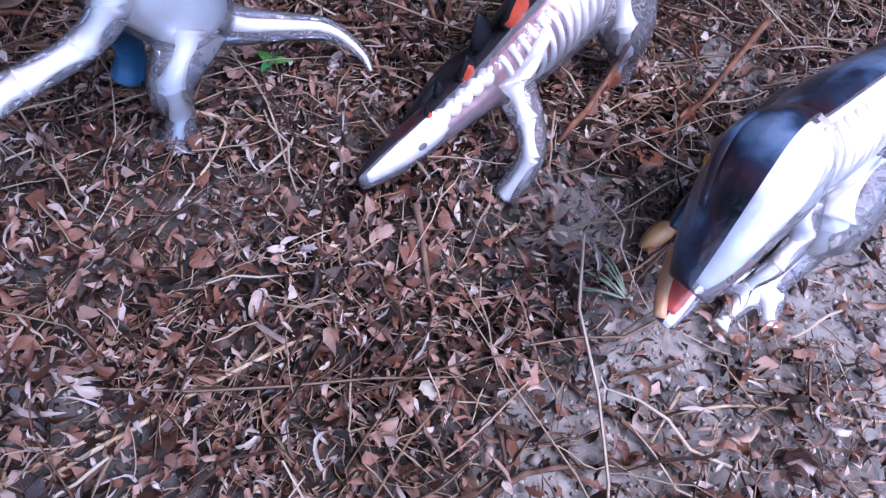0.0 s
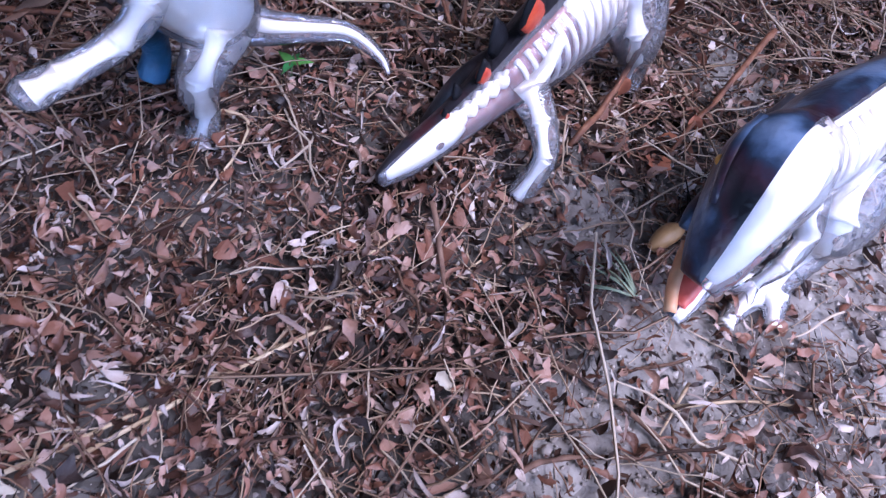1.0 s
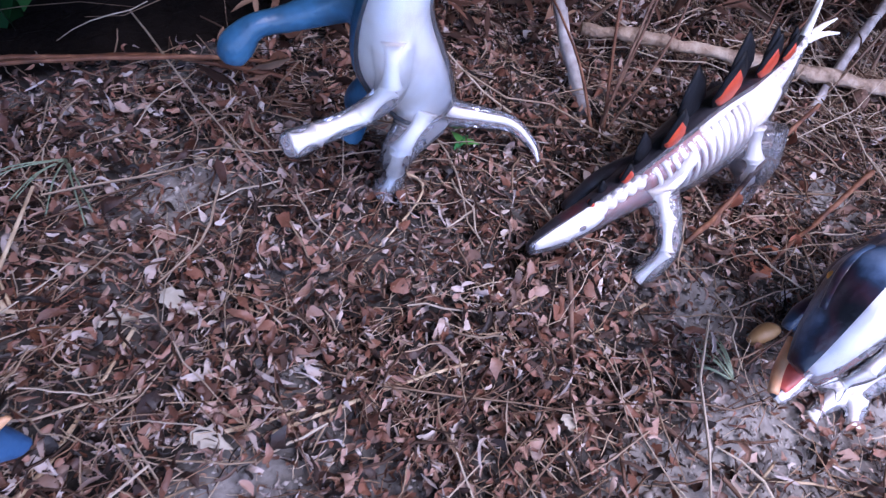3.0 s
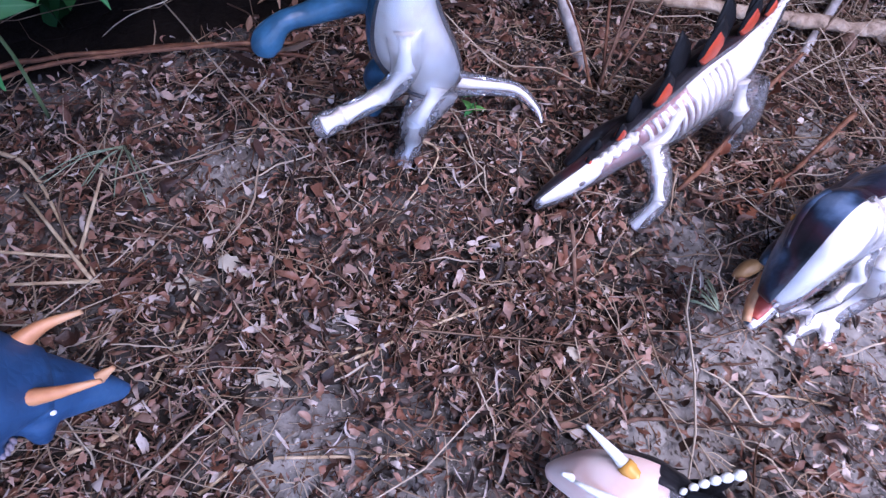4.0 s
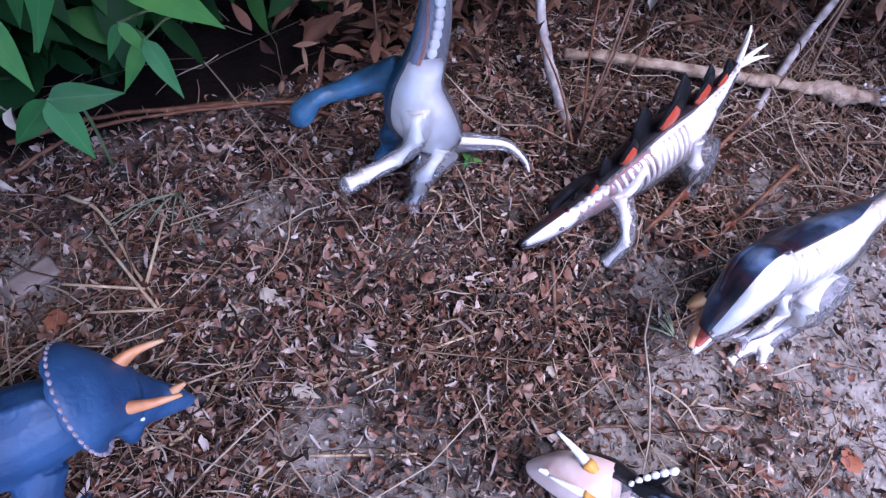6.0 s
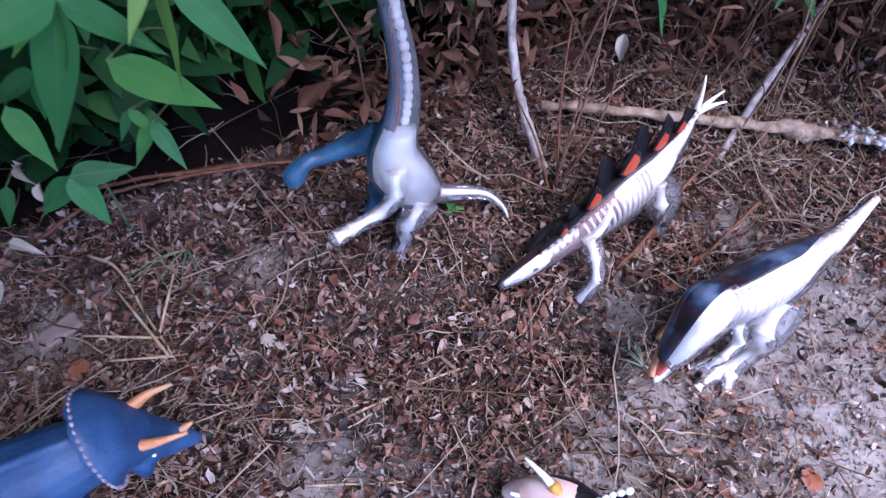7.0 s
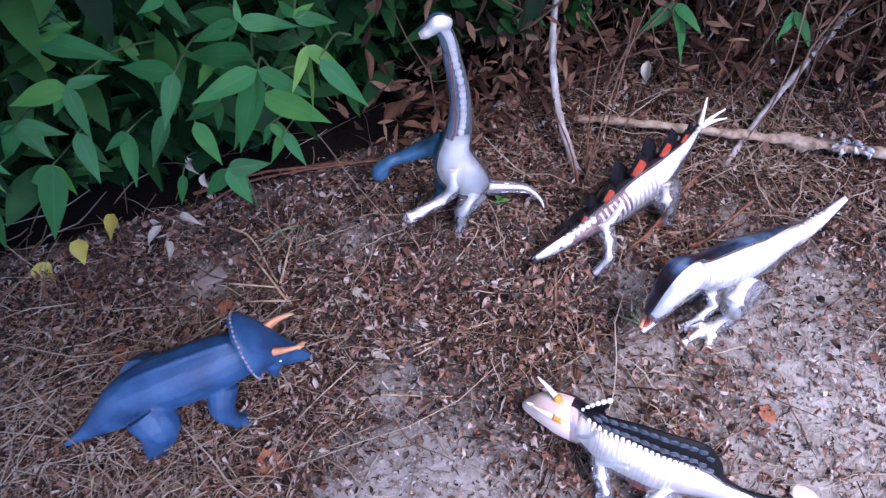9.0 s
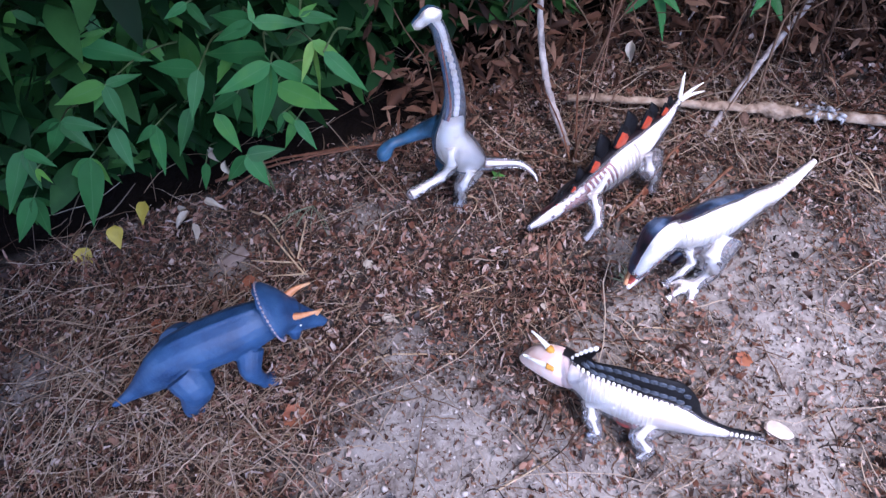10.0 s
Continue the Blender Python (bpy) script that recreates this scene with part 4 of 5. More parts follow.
    # dark ball stands in for shade in the gap behind the arm
    part("belly_gap_shade", bent(ball(bmesh.new(), (0.163, 0.0135, 0.056), 0.006, (1.5, 0.5, 0.8)), curve), SOCKET, th, "dark ball for the shaded gap behind the arm")
    ribs_of(sec, 11, 0.118, 0.178, th, curve, 0.8, 0.001)
    spine_of([(a, float(np.interp(a, [s[0] for s in sec], [s[1] + 0.6 * s[3] for s in sec]))) for a in np.arange(0.03, 0.185, 0.006)], 0.0022, th, curve)
    bones_of(hind, (0.0055, 0.0042, 0.0034), th, curve)
    bones_of(arm, (0.003, 0.0024, 0.0018), th, curve)
    for t in toes:
        bones_of(t, (0.0034, 0.0026), th, curve)
    part("shoulder_blade", bent(rod([(0.148, 0.011, 0.079), (0.162, 0.012, 0.071), (0.17, 0.011, 0.063)], 0.0022, 0.003, 8), curve), BONE, th)
    part("tongue", bent(add_tube(bmesh.new(), [(0.198, -0.001, 0.065, 0.007, 0.004), (0.212, -0.001, 0.057, 0.0055, 0.0026), (0.223, -0.0005, 0.0515, 0.0038, 0.0015), (0.2285, 0, 0.0485, 0.002, 0.001)], 12, 4), curve), MOUTH, th, "red open mouth and tongue")
    part("jaw_skin", bent(rod([(0.212, -0.0068, 0.0555), (0.224, -0.0048, 0.05), (0.2315, -0.0015, 0.0468)], 0.003, 0.0022, 10), curve), ORANGE, th, "orange-red painted lower jaw")
    part("eye", bent(ball(bmesh.new(), (0.204, -0.014, 0.084), 0.002), curve), AMBER, th, "amber eye under a dark brow")
    part("brow", bent(rod([(0.192, -0.011, 0.095), (0.204, -0.0125, 0.09), (0.216, -0.009, 0.08)], 0.003, 0.002, 10), curve), NAVY, th)
    part("foot_pad", bent(add_tube(bmesh.new(), leg([(0.165, -0.018, 0.008), (0.17, -0.019, 0.009), (0.176, -0.019, 0.007), (0.18, -0.019, 0.004)], (0.0025, 0.0045, 0.004, 0.002)), 12), curve), TAN, th, "tan painted foot")


# rearing long-necked toy, left half clear
def brachiosaurus():
    th = toy("toy_brachiosaurus", (-0.137, 0.1176), 230.9, "rearing long-necked toy dinosaur, half blue skin, half clear")
    rows = [(-0.03, 0, 0.034, 0.008, 0.009), (-0.02, 0, 0.046, 0.014, 0.015), (-0.009, 0, 0.062, 0.019, 0.0195), (0.002, 0, 0.082, 0.0205, 0.0205), (0.006, 0, 0.103, 0.0165, 0.0165), (0.003, 0, 0.122, 0.0115, 0.0125), (-0.002, 0, 0.145, 0.0085, 0.0098), (-0.003, 0, 0.172, 0.0073, 0.0083), (0.0, 0, 0.2, 0.0066, 0.0072), (0.003, 0, 0.217, 0.0062, 0.0064), (0.008, 0, 0.228, 0.0062, 0.0062)]

    def lean(bm_):
        for v in bm_.verts:
            v.co.y += float(np.interp(v.co.z, (0.02, 0.05, 0.12, 0.23), (0.0, 0.008, 0.012, 0.005)))
            v.co.x -= float(np.interp(v.co.z, (0.02, 0.05, 0.13, 0.2), (0.0, 0.006, 0.006, 0.0)))
        return bm_
    bm = add_tube(bmesh.new(), rows, 18, 4)
    head = [(0.002, 0, 0.228, 0.0055, 0.006), (0.01, 0, 0.232, 0.0074, 0.0075), (0.016, 0, 0.229, 0.006, 0.0058), (0.021, 0, 0.227, 0.0055, 0.0046), (0.0245, 0, 0.226, 0.0036, 0.003)]
    add_tube(bm, head, 14, 4)
    hind = [(-0.01, 0.014, 0.055), (0.0, 0.021, 0.037), (-0.005, 0.022, 0.018), (0.0, 0.022, 0.003)]
    fore = [(0.012, 0.012, 0.098), (0.014, 0.019, 0.08), (0.026, 0.02, 0.069), (0.046, 0.0205, 0.064), (0.057, 0.021, 0.062), (0.0615, 0.021, 0.0605)]
    fore_r = [(0.01, -0.012, 0.105), (0.024, -0.022, 0.094), (0.042, -0.027, 0.087), (0.055, -0.028, 0.085), (0.063, -0.028, 0.077), (0.066, -0.028, 0.07)]
    hrad, frad = (0.013, 0.009, 0.006, 0.0075), (0.0095, 0.007, 0.0056, 0.0056, 0.0066, 0.0042)
    add_tube(bm, leg(hind, hrad), 12)
    add_tube(bm, mirrored(leg(hind, hrad)), 12)
    add_tube(bm, leg(fore, frad), 12)
    add_tube(bm, leg(fore_r, (0.0105, 0.0082, 0.006, 0.0056, 0.0078, 0.006)), 12)
    body = fused(bm, 0.0011, 4)
    part("painted_side", lean(half_of(body, False)), BLUE_TOY, th, "blue painted side")
    part("clear_side", lean(half_of(body, True)), CLEAR, th, "clear plastic side")
    body.free()
    tail = [(-0.026, 0.006, 0.045, 0.0115, 0.0115), (-0.042, 0.007, 0.034, 0.0078, 0.0078), (-0.06, 0.01, 0.028, 0.006, 0.006), (-0.077, 0.017, 0.024, 0.0046, 0.0046), (-0.087, 0.027, 0.014, 0.0028, 0.0028), (-0.088, 0.034, 0.008, 0.0015, 0.0015)]
    part("tail", add_tube(bmesh.new(), tail, 14, 4), CLEAR, th, "clear tapering tail")
    part("tail_bones", add_tube(bmesh.new(), [(x, y, z + 0.0006, w * 0.38, h * 0.38) for x, y, z, w, h in tail], 10, 4), BONE, th)
    part("rib_cage", lean(half_of(add_tube(bmesh.new(), [(x, y, z, w * 0.87, h * 0.87) for x, y, z, w, h in rows[1:6]], 16, 4), True)), BONE, th)
    for i in range(10):
        f = i / 9
        cx, cz = -0.012 + 0.02 * f, 0.058 + 0.05 * f
        w = float(np.interp(cz, [0.045, 0.062, 0.082, 0.102, 0.12], [0.014, 0.019, 0.0205, 0.0165, 0.0105])) * 0.775
        pts = []
        for k in range(7):
            t_ = radians(155 - 125 * k / 6)
            pts.append((cx + 0.002 + w * math.cos(t_) * 0.86, w * math.sin(t_), cz - 0.45 * w * math.cos(t_) - 0.003 * k / 6))
        part("rib", lean(rod(pts, 0.0008, 0.0006, 6, 2)), BONE, th)
    part("skull", lean(half_of(add_tube(bmesh.new(), [(x, y, z, w * 0.85, h * 0.85) for x, y, z, w, h in head], 14, 4), True)), BONE, th)
    s = spline([r[:3] for r in rows[5:]], 4)
    for p in s[1:]:
        v = ball(bmesh.new(), (p[0] - 0.0012, 0.0024, p[2]), 0.0031, (1.0, 0.85, 1.15), 8, 6)
        part("vertebra", lean(v), BONE, th)
    part("windpipe", lean(rod([(0.014, 0.003, 0.112), (0.005, 0.003, 0.135), (0.003, 0.003, 0.165), (0.003, 0.003, 0.205)], 0.0015, 0.0008, 8)), ORGAN, th, "dark red windpipe")
    part("gullet", lean(rod([(0.013, 0.001, 0.118), (0.0055, 0.001, 0.14), (0.0035, 0.001, 0.17), (0.0055, 0.001, 0.205)], 0.0019, 0.0016, 8)), BLUE, th, "blue gullet")
    for limb, radii in ((fore, (0.0038, 0.0036, 0.0034, 0.0038)), (hind, (0.0042, 0.0034, 0.0024))):
        before = set(th.children)
        bones_of(limb[:5], radii, th)
        for ob in set(th.children) - before:
            for v in ob.data.vertices:
                z = v.co.z
                v.co.y += float(np.interp(z, (0.02, 0.05, 0.12), (0.0, 0.008, 0.012)))
                v.co.x -= float(np.interp(z, (0.02, 0.05, 0.13), (0.0, 0.006, 0.006)))


# finned horned toy, left half clear
def finned_ceratopsian():
    th = toy("toy_horned_dinosaur", (0.206, -0.020), 185.7, "horned toy dinosaur with black fin, clear side showing skeleton")
    sec = [(-0.006, 0.007, 0.0018, 0.0018), (0.025, 0.011, 0.0042, 0.005), (0.052, 0.022, 0.0095, 0.012), (0.076, 0.033, 0.0155, 0.02), (0.1, 0.037, 0.018, 0.0225), (0.125, 0.038, 0.018, 0.0225), (0.145, 0.041, 0.0155, 0.0185), (0.16, 0.043, 0.0125, 0.0155)]

    def curve(a):
        return float(np.interp(a, (0.0, 0.05, 0.1, 0.14, 0.165, 0.2), (0.0, 0.011, 0.016, 0.012, 0.003, -0.003)))
    bm = loft(sec)
    add_tube(bm, [(0.152, 0, 0.043, 0.0145, 0.0165), (0.168, 0, 0.0385, 0.0155, 0.0185), (0.182, 0, 0.0315, 0.0125, 0.0155), (0.192, 0, 0.0235, 0.0068, 0.0085), (0.197, 0, 0.0185, 0.0028, 0.004)], 14, 4)
    hind = [(0.086, 0.011, 0.032), (0.093, 0.021, 0.023), (0.083, 0.026, 0.012), (0.087, 0.029, 0.003)]
    fore = [(0.136, 0.01, 0.032), (0.132, 0.02, 0.022), (0.125, 0.025, 0.011), (0.127, 0.028, 0.003)]
    for rows, rad in ((hind, (0.0125, 0.009, 0.0058, 0.0065)), (fore, (0.01, 0.0075, 0.0052, 0.006))):
        add_tube(bm, leg(rows, rad), 12)
        add_tube(bm, mirrored(leg(rows, rad)), 12)
    body = fused(bm, 0.0011, 4)
    part("painted_side", bent(half_of(body, False), curve), BLACK, th, "black painted side")
    part("clear_side", bent(half_of(body, True), curve), CLEAR, th, "clear plastic side")
    body.free()
    part("rib_cage", bent(half_of(loft([(a, z, w * 0.85, h * 0.86) for a, z, w, h in sec[1:]]), True), curve), CAGE, th)
    part("face", bent(half_of(add_tube(bmesh.new(), [(0.158, 0, 0.0422, 0.0145, 0.0165), (0.168, 0, 0.0385, 0.0158, 0.0189), (0.182, 0, 0.0315, 0.0128, 0.0158), (0.193, 0, 0.0228, 0.0078, 0.0095), (0.1995, 0, 0.017, 0.0038, 0.0052)], 14, 4), True, -0.0085), curve), FLESH, th, "pale pink face under clear plastic")
    ribs_of(sec, 18, 0.09, 0.15, th, curve, 0.865, 0.0008)
    for a in np.arange(0.006, 0.156, 0.0042):
        z, h = (float(np.interp(a, [s[0] for s in sec], [s[k] for s in sec])) for k in (1, 3))
        part("vertebra", bent(ball(bmesh.new(), (a, 0.0022, z + h * 0.97), 0.0019, (0.9, 1, 0.9), 6, 5), curve), BONE, th)
    bones_of(hind, (0.0036, 0.0022, 0.0016), th, curve)
    bones_of(fore, (0.003, 0.002, 0.0015), th, curve)
    part("gut", bent(ball(bmesh.new(), (0.106, 0.0125, 0.0245), 0.0062, (1.7, 0.75, 0.75)), curve), ORGAN, th, "dark red gut")
    part("shoulder_blade", bent(rod([(0.118, 0.0135, 0.048), (0.13, 0.0145, 0.04), (0.138, 0.0135, 0.032)], 0.0026, 0.0034, 8), curve), BONE, th)
    # fin along the back
    def top(a):
        return float(np.interp(a, [s[0] for s in sec], [s[1] + 0.95 * s[3] for s in sec]))
    fin_h = [(-0.002, 0.001), (0.03, 0.003), (0.05, 0.006), (0.059, 0.018), (0.072, 0.025), (0.092, 0.024), (0.115, 0.02), (0.135, 0.015), (0.15, 0.01), (0.158, 0.005)]
    fin_rows = spline(fin_h, 4)
    fb = bmesh.new()
    cols = []
    for a, h in fin_rows:
        z = top(a)
        cols.append([fb.verts.new((a, s * w - 0.001 - 0.25 * max(h, 0.0) * k, z - 0.002 + max(h, 0.0) * k)) for s, w, k in ((-1, 0.0032, 0), (-1, 0.0022, 0.5), (-1, 0.0008, 1), (1, 0.0008, 1), (1, 0.0022, 0.5), (1, 0.0032, 0))])
    for c, d in zip(cols, cols[1:]):
        for k in range(5):
            fb.faces.new((c[k], c[k + 1], d[k + 1], d[k]))
    fin = part("fin", bent(fb, curve), PLATE, th, "black back fin with slate scales")
    for i, a in enumerate(np.arange(0.066, 0.152, 0.0068)):
        h = float(np.interp(a, [r[0] for r in fin_h], [r[1] for r in fin_h]))
        for k in ((0.3, 0.72) if h > 0.012 else (0.5,)):
            aa = a + (0.0034 if k > 0.6 else 0)
            sc = ball(bmesh.new(), (aa, 0.0022 - 0.0026 * k - 0.0004 - 0.25 * h * k, top(aa) - 0.002 + h * k), 0.0046, (1.0, 0.25, 0.9), 6, 6)
            part("scale", bent(sc, curve), SCALE_GREY, fin)
    # frill with white beads
    tilt = pose(0.157, curve(0.155), 0.046, 0, -42, 0)
    fr = ball(bmesh.new(), (-0.002, 0, 0.006), 0.0155, (0.15, 0.85, 0.95), 24, 12)
    part("frill", moved(half_of(fr, False), tilt), PLATE, th, "black half of the neck frill")
    part("clear_frill", moved(half_of(fr, True), tilt), CLEAR, th, "clear half of the neck frill")
    fr.free()
    ear = [(-0.006, 0), (-0.0068, 0.01), (-0.0055, 0.019), (0, 0.025), (0.0042, 0.02), (0.006, 0.011), (0.0055, 0)]
    stand = pose(0.157, curve(0.155) - 0.003, 0.051, 24, -38, 0)
    lobe = part("frill_lobe", moved(plate_form(ear, 0.0014), stand), PLATE, th, "black upright frill lobe")
    for k in range(6):
        f = k / 5
        spot = (0.0064 - 0.0055 * f ** 2, 0.0016, 0.005 + 0.0195 * f)
        part("bead", moved(ball(bmesh.new(), spot, 0.0017 + 0.0008 * f, (1, 0.8, 1), 10, 7), stand), WHITE_BEAD, lobe, "round white bead")
    for base, mid, tip in (((0.176, 0.0, 0.0525), (0.186, -0.006, 0.0545), (0.197, -0.0115, 0.0565)), ((0.173, 0.011, 0.048), (0.184, 0.0095, 0.0465), (0.195, 0.0065, 0.0435))):
        horn = part("brow_horn", rod([base, mid, tip], 0.003, 0.0008, 10), WHITE_BEAD, th, "white horn with amber base")
        back = tuple(b - 0.22 * (m - b) for b, m in zip(base, mid))
        part("horn_base", rod([back, tuple(b + 0.4 * (m - b) for b, m in zip(base, mid))], 0.0039, 0.0033, 10), AMBER, horn, "amber horn base")
    part("nose_horn", rod([(0.191, 0.002, 0.033), (0.1955, 0.003, 0.037), (0.1995, 0.004, 0.0405)], 0.0024, 0.0008, 8), WHITE_BEAD, th, "short white nose horn")


triceratops()
stegosaurus()
tyrannosaurus()
brachiosaurus()
finned_ceratopsian()


# ---- bush and hedge ----
rb = random.Random(21)
GREEN = [leaf_mesh("leaflet", 0.056, 0.0185, d, f, LEAF, 9) for d, f in ((0.35, 0.3), (0.7, 0.2), (0.15, 0.4), (0.5, 0.45))]
SMALL = [leaf_mesh("leaflet", 0.034, 0.016, d, f, LEAF, 8) for d, f in ((0.3, 0.25), (0.6, 0.15))]


def leafy_shrub(label, shoots, name="shrub"):
    """Shoots that carry leaves in threes: each leaflet and stem is a part. shoots: (start, end, leaves, scale, outward yaw)."""
    th = tagged(new(name), label, "shrub", kind="thing")
    for start, end, count, scale, yaw in shoots:
        a, b = Vector(start), Vector(end)
        mid = a.lerp(b, 0.5) + Vector((0, 0, 0.02))
        part("shoot", rod([a, mid, b], 0.0016 * scale, 0.0007, 6, 4), TWIG_GREY if rb.random() < 0.3 else STEM_GREEN, th)
        for i in range(count):
            t = 1.0 if i == 0 else rb.uniform(0.6, 0.98)
            p = a.lerp(mid, t * 2) if t < 0.5 else mid.lerp(b, t * 2 - 1)
            yw, pitch = yaw + rb.gauss(0, 60), rb.uniform(-12, 46)
            stalk_end = p + Vector((math.cos(radians(yw)), math.sin(radians(yw)), rb.uniform(-0.1, 0.4))) * 0.018 * scale
            part("leaf_stalk", rod([p, stalk_end], 0.0006, 0.0005, 5, 1), STEM_GREEN, th)
            for k, (dy, dp, ls) in enumerate(((0, 0, 1.1), (62, -6, 0.85), (-62, -6, 0.85))):
                lf = new("leaflet", rb.choice(GREEN if scale > 0.75 else SMALL))
                lf.parent = th
                lf.matrix_world = pose(*stalk_end, rb.gauss(0, 14), pitch + dp + rb.gauss(0, 9), yw + dy + rb.gauss(0, 8)) @ Matrix.Scale(ls * scale * rb.uniform(0.85, 1.15), 4)
    return th


STEM_GREEN = mottled("green_stem", [(0.06, 0.11, 0.04), (0.14, 0.18, 0.08)], 90, 0.6, 0.3, 500)
front = []
for i in range(22):
    s = i / 21
    ex = float(np.interp(s, [0, 0.35, 0.7, 1], [-0.5, -0.34, -0.25, -0.27])) + rb.gauss(0, 0.022)
    ey = float(np.interp(s, [0, 0.35, 0.7, 1], [-0.12, -0.04, 0.04, 0.16])) + rb.gauss(0, 0.022)
    ex, ey, z = ex - 0.07, ey + 0.06, rb.uniform(0.14, 0.24)
    front.append(((ex - 0.14, ey + 0.12, 0.04), (ex, ey, z), 3, rb.uniform(0.6, 0.85), -55))
shrub = leafy_shrub("leafy green shrub with pointed leaves in threes hanging over the soil", front)
BLADES = [leaf_mesh("leaflet", 0.05, 0.0155, d, f, LEAF, 10) for d, f in ((0.1, 0.22), (0.22, 0.14), (0.16, 0.3))]
TENDER = [leaf_mesh("leaflet", 0.05, 0.0125, d, f, YOUNG_LEAF, 10) for d, f in ((0.1, 0.25), (0.25, 0.35))]


def leaf_to(parent, mesh, base, tip, long, wide):
    """A leaflet from its base to its tip, its upper face turned to the light."""
    d = tip - base
    x = d.normalized()
    open_side = Vector((0.5, -0.48, 0.72))
    y = (open_side + Vector((rb.gauss(0, 0.16), rb.gauss(0, 0.16), 0))).cross(x).normalized()
    turn = Matrix((x, y, x.cross(y))).transposed().to_4x4()
    across = (d - open_side * d.dot(open_side)).length
    lf = new("leaflet", mesh)
    lf.parent = parent
    lf.matrix_world = Matrix.Translation(base) @ turn @ Matrix.Diagonal((d.length / long, wide * max(across, 0.012) / long, across / long, 1))


def sprig(parent, joint, tips, blades=BLADES):
    """A joint on a thin stem that carries leaflets out to their tips."""
    j = Vector(joint)
    root = j + Vector((-0.05 + rb.gauss(0, 0.015), 0.07 + rb.gauss(0, 0.015), -0.05))
    part("shoot", rod([root, j.lerp(root, 0.5) + Vector((0, 0, 0.008)), j], 0.0009, 0.0006, 6, 4), STEM_GREEN, parent)
    for tip in tips:
        leaf_to(parent, rb.choice(blades), j, Vector(tip), 0.047, rb.uniform(0.92, 1.15))


sprig(shrub, (-0.171, -0.042, 0.290), [(-0.203, -0.064, 0.272), (-0.201, -0.046, 0.218), (-0.153, -0.025, 0.265), (-0.222, -0.033, 0.200), (-0.245, -0.012, 0.240)])
sprig(shrub, (-0.150, -0.024, 0.300), [(-0.156, -0.036, 0.275), (-0.179, 0.005, 0.215), (-0.131, -0.017, 0.280)], TENDER)
sprig(shrub, (-0.138, -0.030, 0.300), [(-0.115, -0.025, 0.272)])
sprig(shrub, (-0.235, 0.020, 0.200), [(-0.215, 0.063, 0.142)])
sprig(shrub, (-0.236, -0.043, 0.265), [(-0.235, -0.066, 0.240), (-0.289, -0.042, 0.250), (-0.297, 0.000, 0.250)])
sprig(shrub, (-0.194, -0.023, 0.300), [(-0.238, -0.017, 0.290), (-0.168, -0.005, 0.295), (-0.228, -0.030, 0.280), (-0.199, -0.016, 0.310)])
sprig(shrub, (-0.160, -0.018, 0.310), [(-0.146, 0.001, 0.300), (-0.177, -0.008, 0.310), (-0.158, -0.001, 0.310)])
sprig(shrub, (-0.199, -0.015, 0.270), [(-0.258, -0.015, 0.250)])
sprig(shrub, (-0.303, -0.069, 0.250), [(-0.293, -0.079, 0.217), (-0.350, -0.087, 0.230), (-0.327, -0.075, 0.220), (-0.293, -0.046, 0.245)])
sprig(shrub, (-0.354, -0.044, 0.250), [(-0.304, -0.027, 0.240), (-0.330, -0.026, 0.260)])
sprig(shrub, (-0.369, -0.028, 0.220), [(-0.411, -0.052, 0.200), (-0.372, -0.022, 0.200)], TENDER)
sprig(shrub, (-0.368, -0.080, 0.200), [(-0.342, -0.066, 0.190), (-0.345, -0.082, 0.180), (-0.397, -0.092, 0.160), (-0.406, -0.087, 0.180)])
sprig(shrub, (-0.397, -0.105, 0.180), [(-0.373, -0.102, 0.170), (-0.387, -0.117, 0.150), (-0.418, -0.139, 0.130)])
sprig(shrub, (-0.385, -0.110, 0.170), [(-0.391, -0.114, 0.150), (-0.384, -0.108, 0.150)], TENDER)
sprig(shrub, (-0.302, -0.013, 0.180), [(-0.315, -0.036, 0.140)])
sprig(shrub, (-0.288, -0.003, 0.170), [(-0.276, -0.004, 0.130)])
sprig(shrub, (-0.347, -0.021, 0.150), [(-0.350, -0.036, 0.100), (-0.369, -0.034, 0.130)])
sprig(shrub, (-0.359, -0.050, 0.170), [(-0.340, -0.065, 0.140)])
sprig(shrub, (-0.252, 0.035, 0.150), [(-0.258, 0.027, 0.130), (-0.243, 0.040, 0.130)])
sprig(shrub, (-0.244, 0.040, 0.140), [(-0.226, 0.035, 0.115), (-0.257, 0.029, 0.110)])
sprig(shrub, (-0.331, -0.003, 0.090), [(-0.335, -0.014, 0.060)])
sprig(shrub, (-0.407, -0.058, 0.120), [(-0.438, -0.082, 0.080), (-0.418, -0.089, 0.050), (-0.405, -0.057, 0.080)])
sprig(shrub, (-0.443, -0.106, 0.100), [(-0.447, -0.117, 0.050), (-0.473, -0.135, 0.050), (-0.441, -0.093, 0.070)])
sprig(shrub, (-0.433, -0.061, 0.200), [(-0.446, -0.029, 0.200), (-0.457, -0.073, 0.170), (-0.430, -0.037, 0.190)])
sprig(shrub, (-0.403, -0.043, 0.240), [(-0.410, -0.045, 0.250), (-0.385, -0.042, 0.250)], TENDER)
sprig(shrub, (-0.382, -0.056, 0.280), [(-0.373, -0.044, 0.260), (-0.403, -0.064, 0.250)])
sprig(shrub, (-0.347, -0.027, 0.270), [(-0.337, -0.034, 0.240), (-0.373, -0.037, 0.250)])
sprig(shrub, (-0.345, 0.008, 0.220), [(-0.328, 0.004, 0.200), (-0.359, -0.009, 0.200)])
sprig(shrub, (-0.258, 0.000, 0.200), [(-0.296, -0.006, 0.170), (-0.274, 0.003, 0.160)])
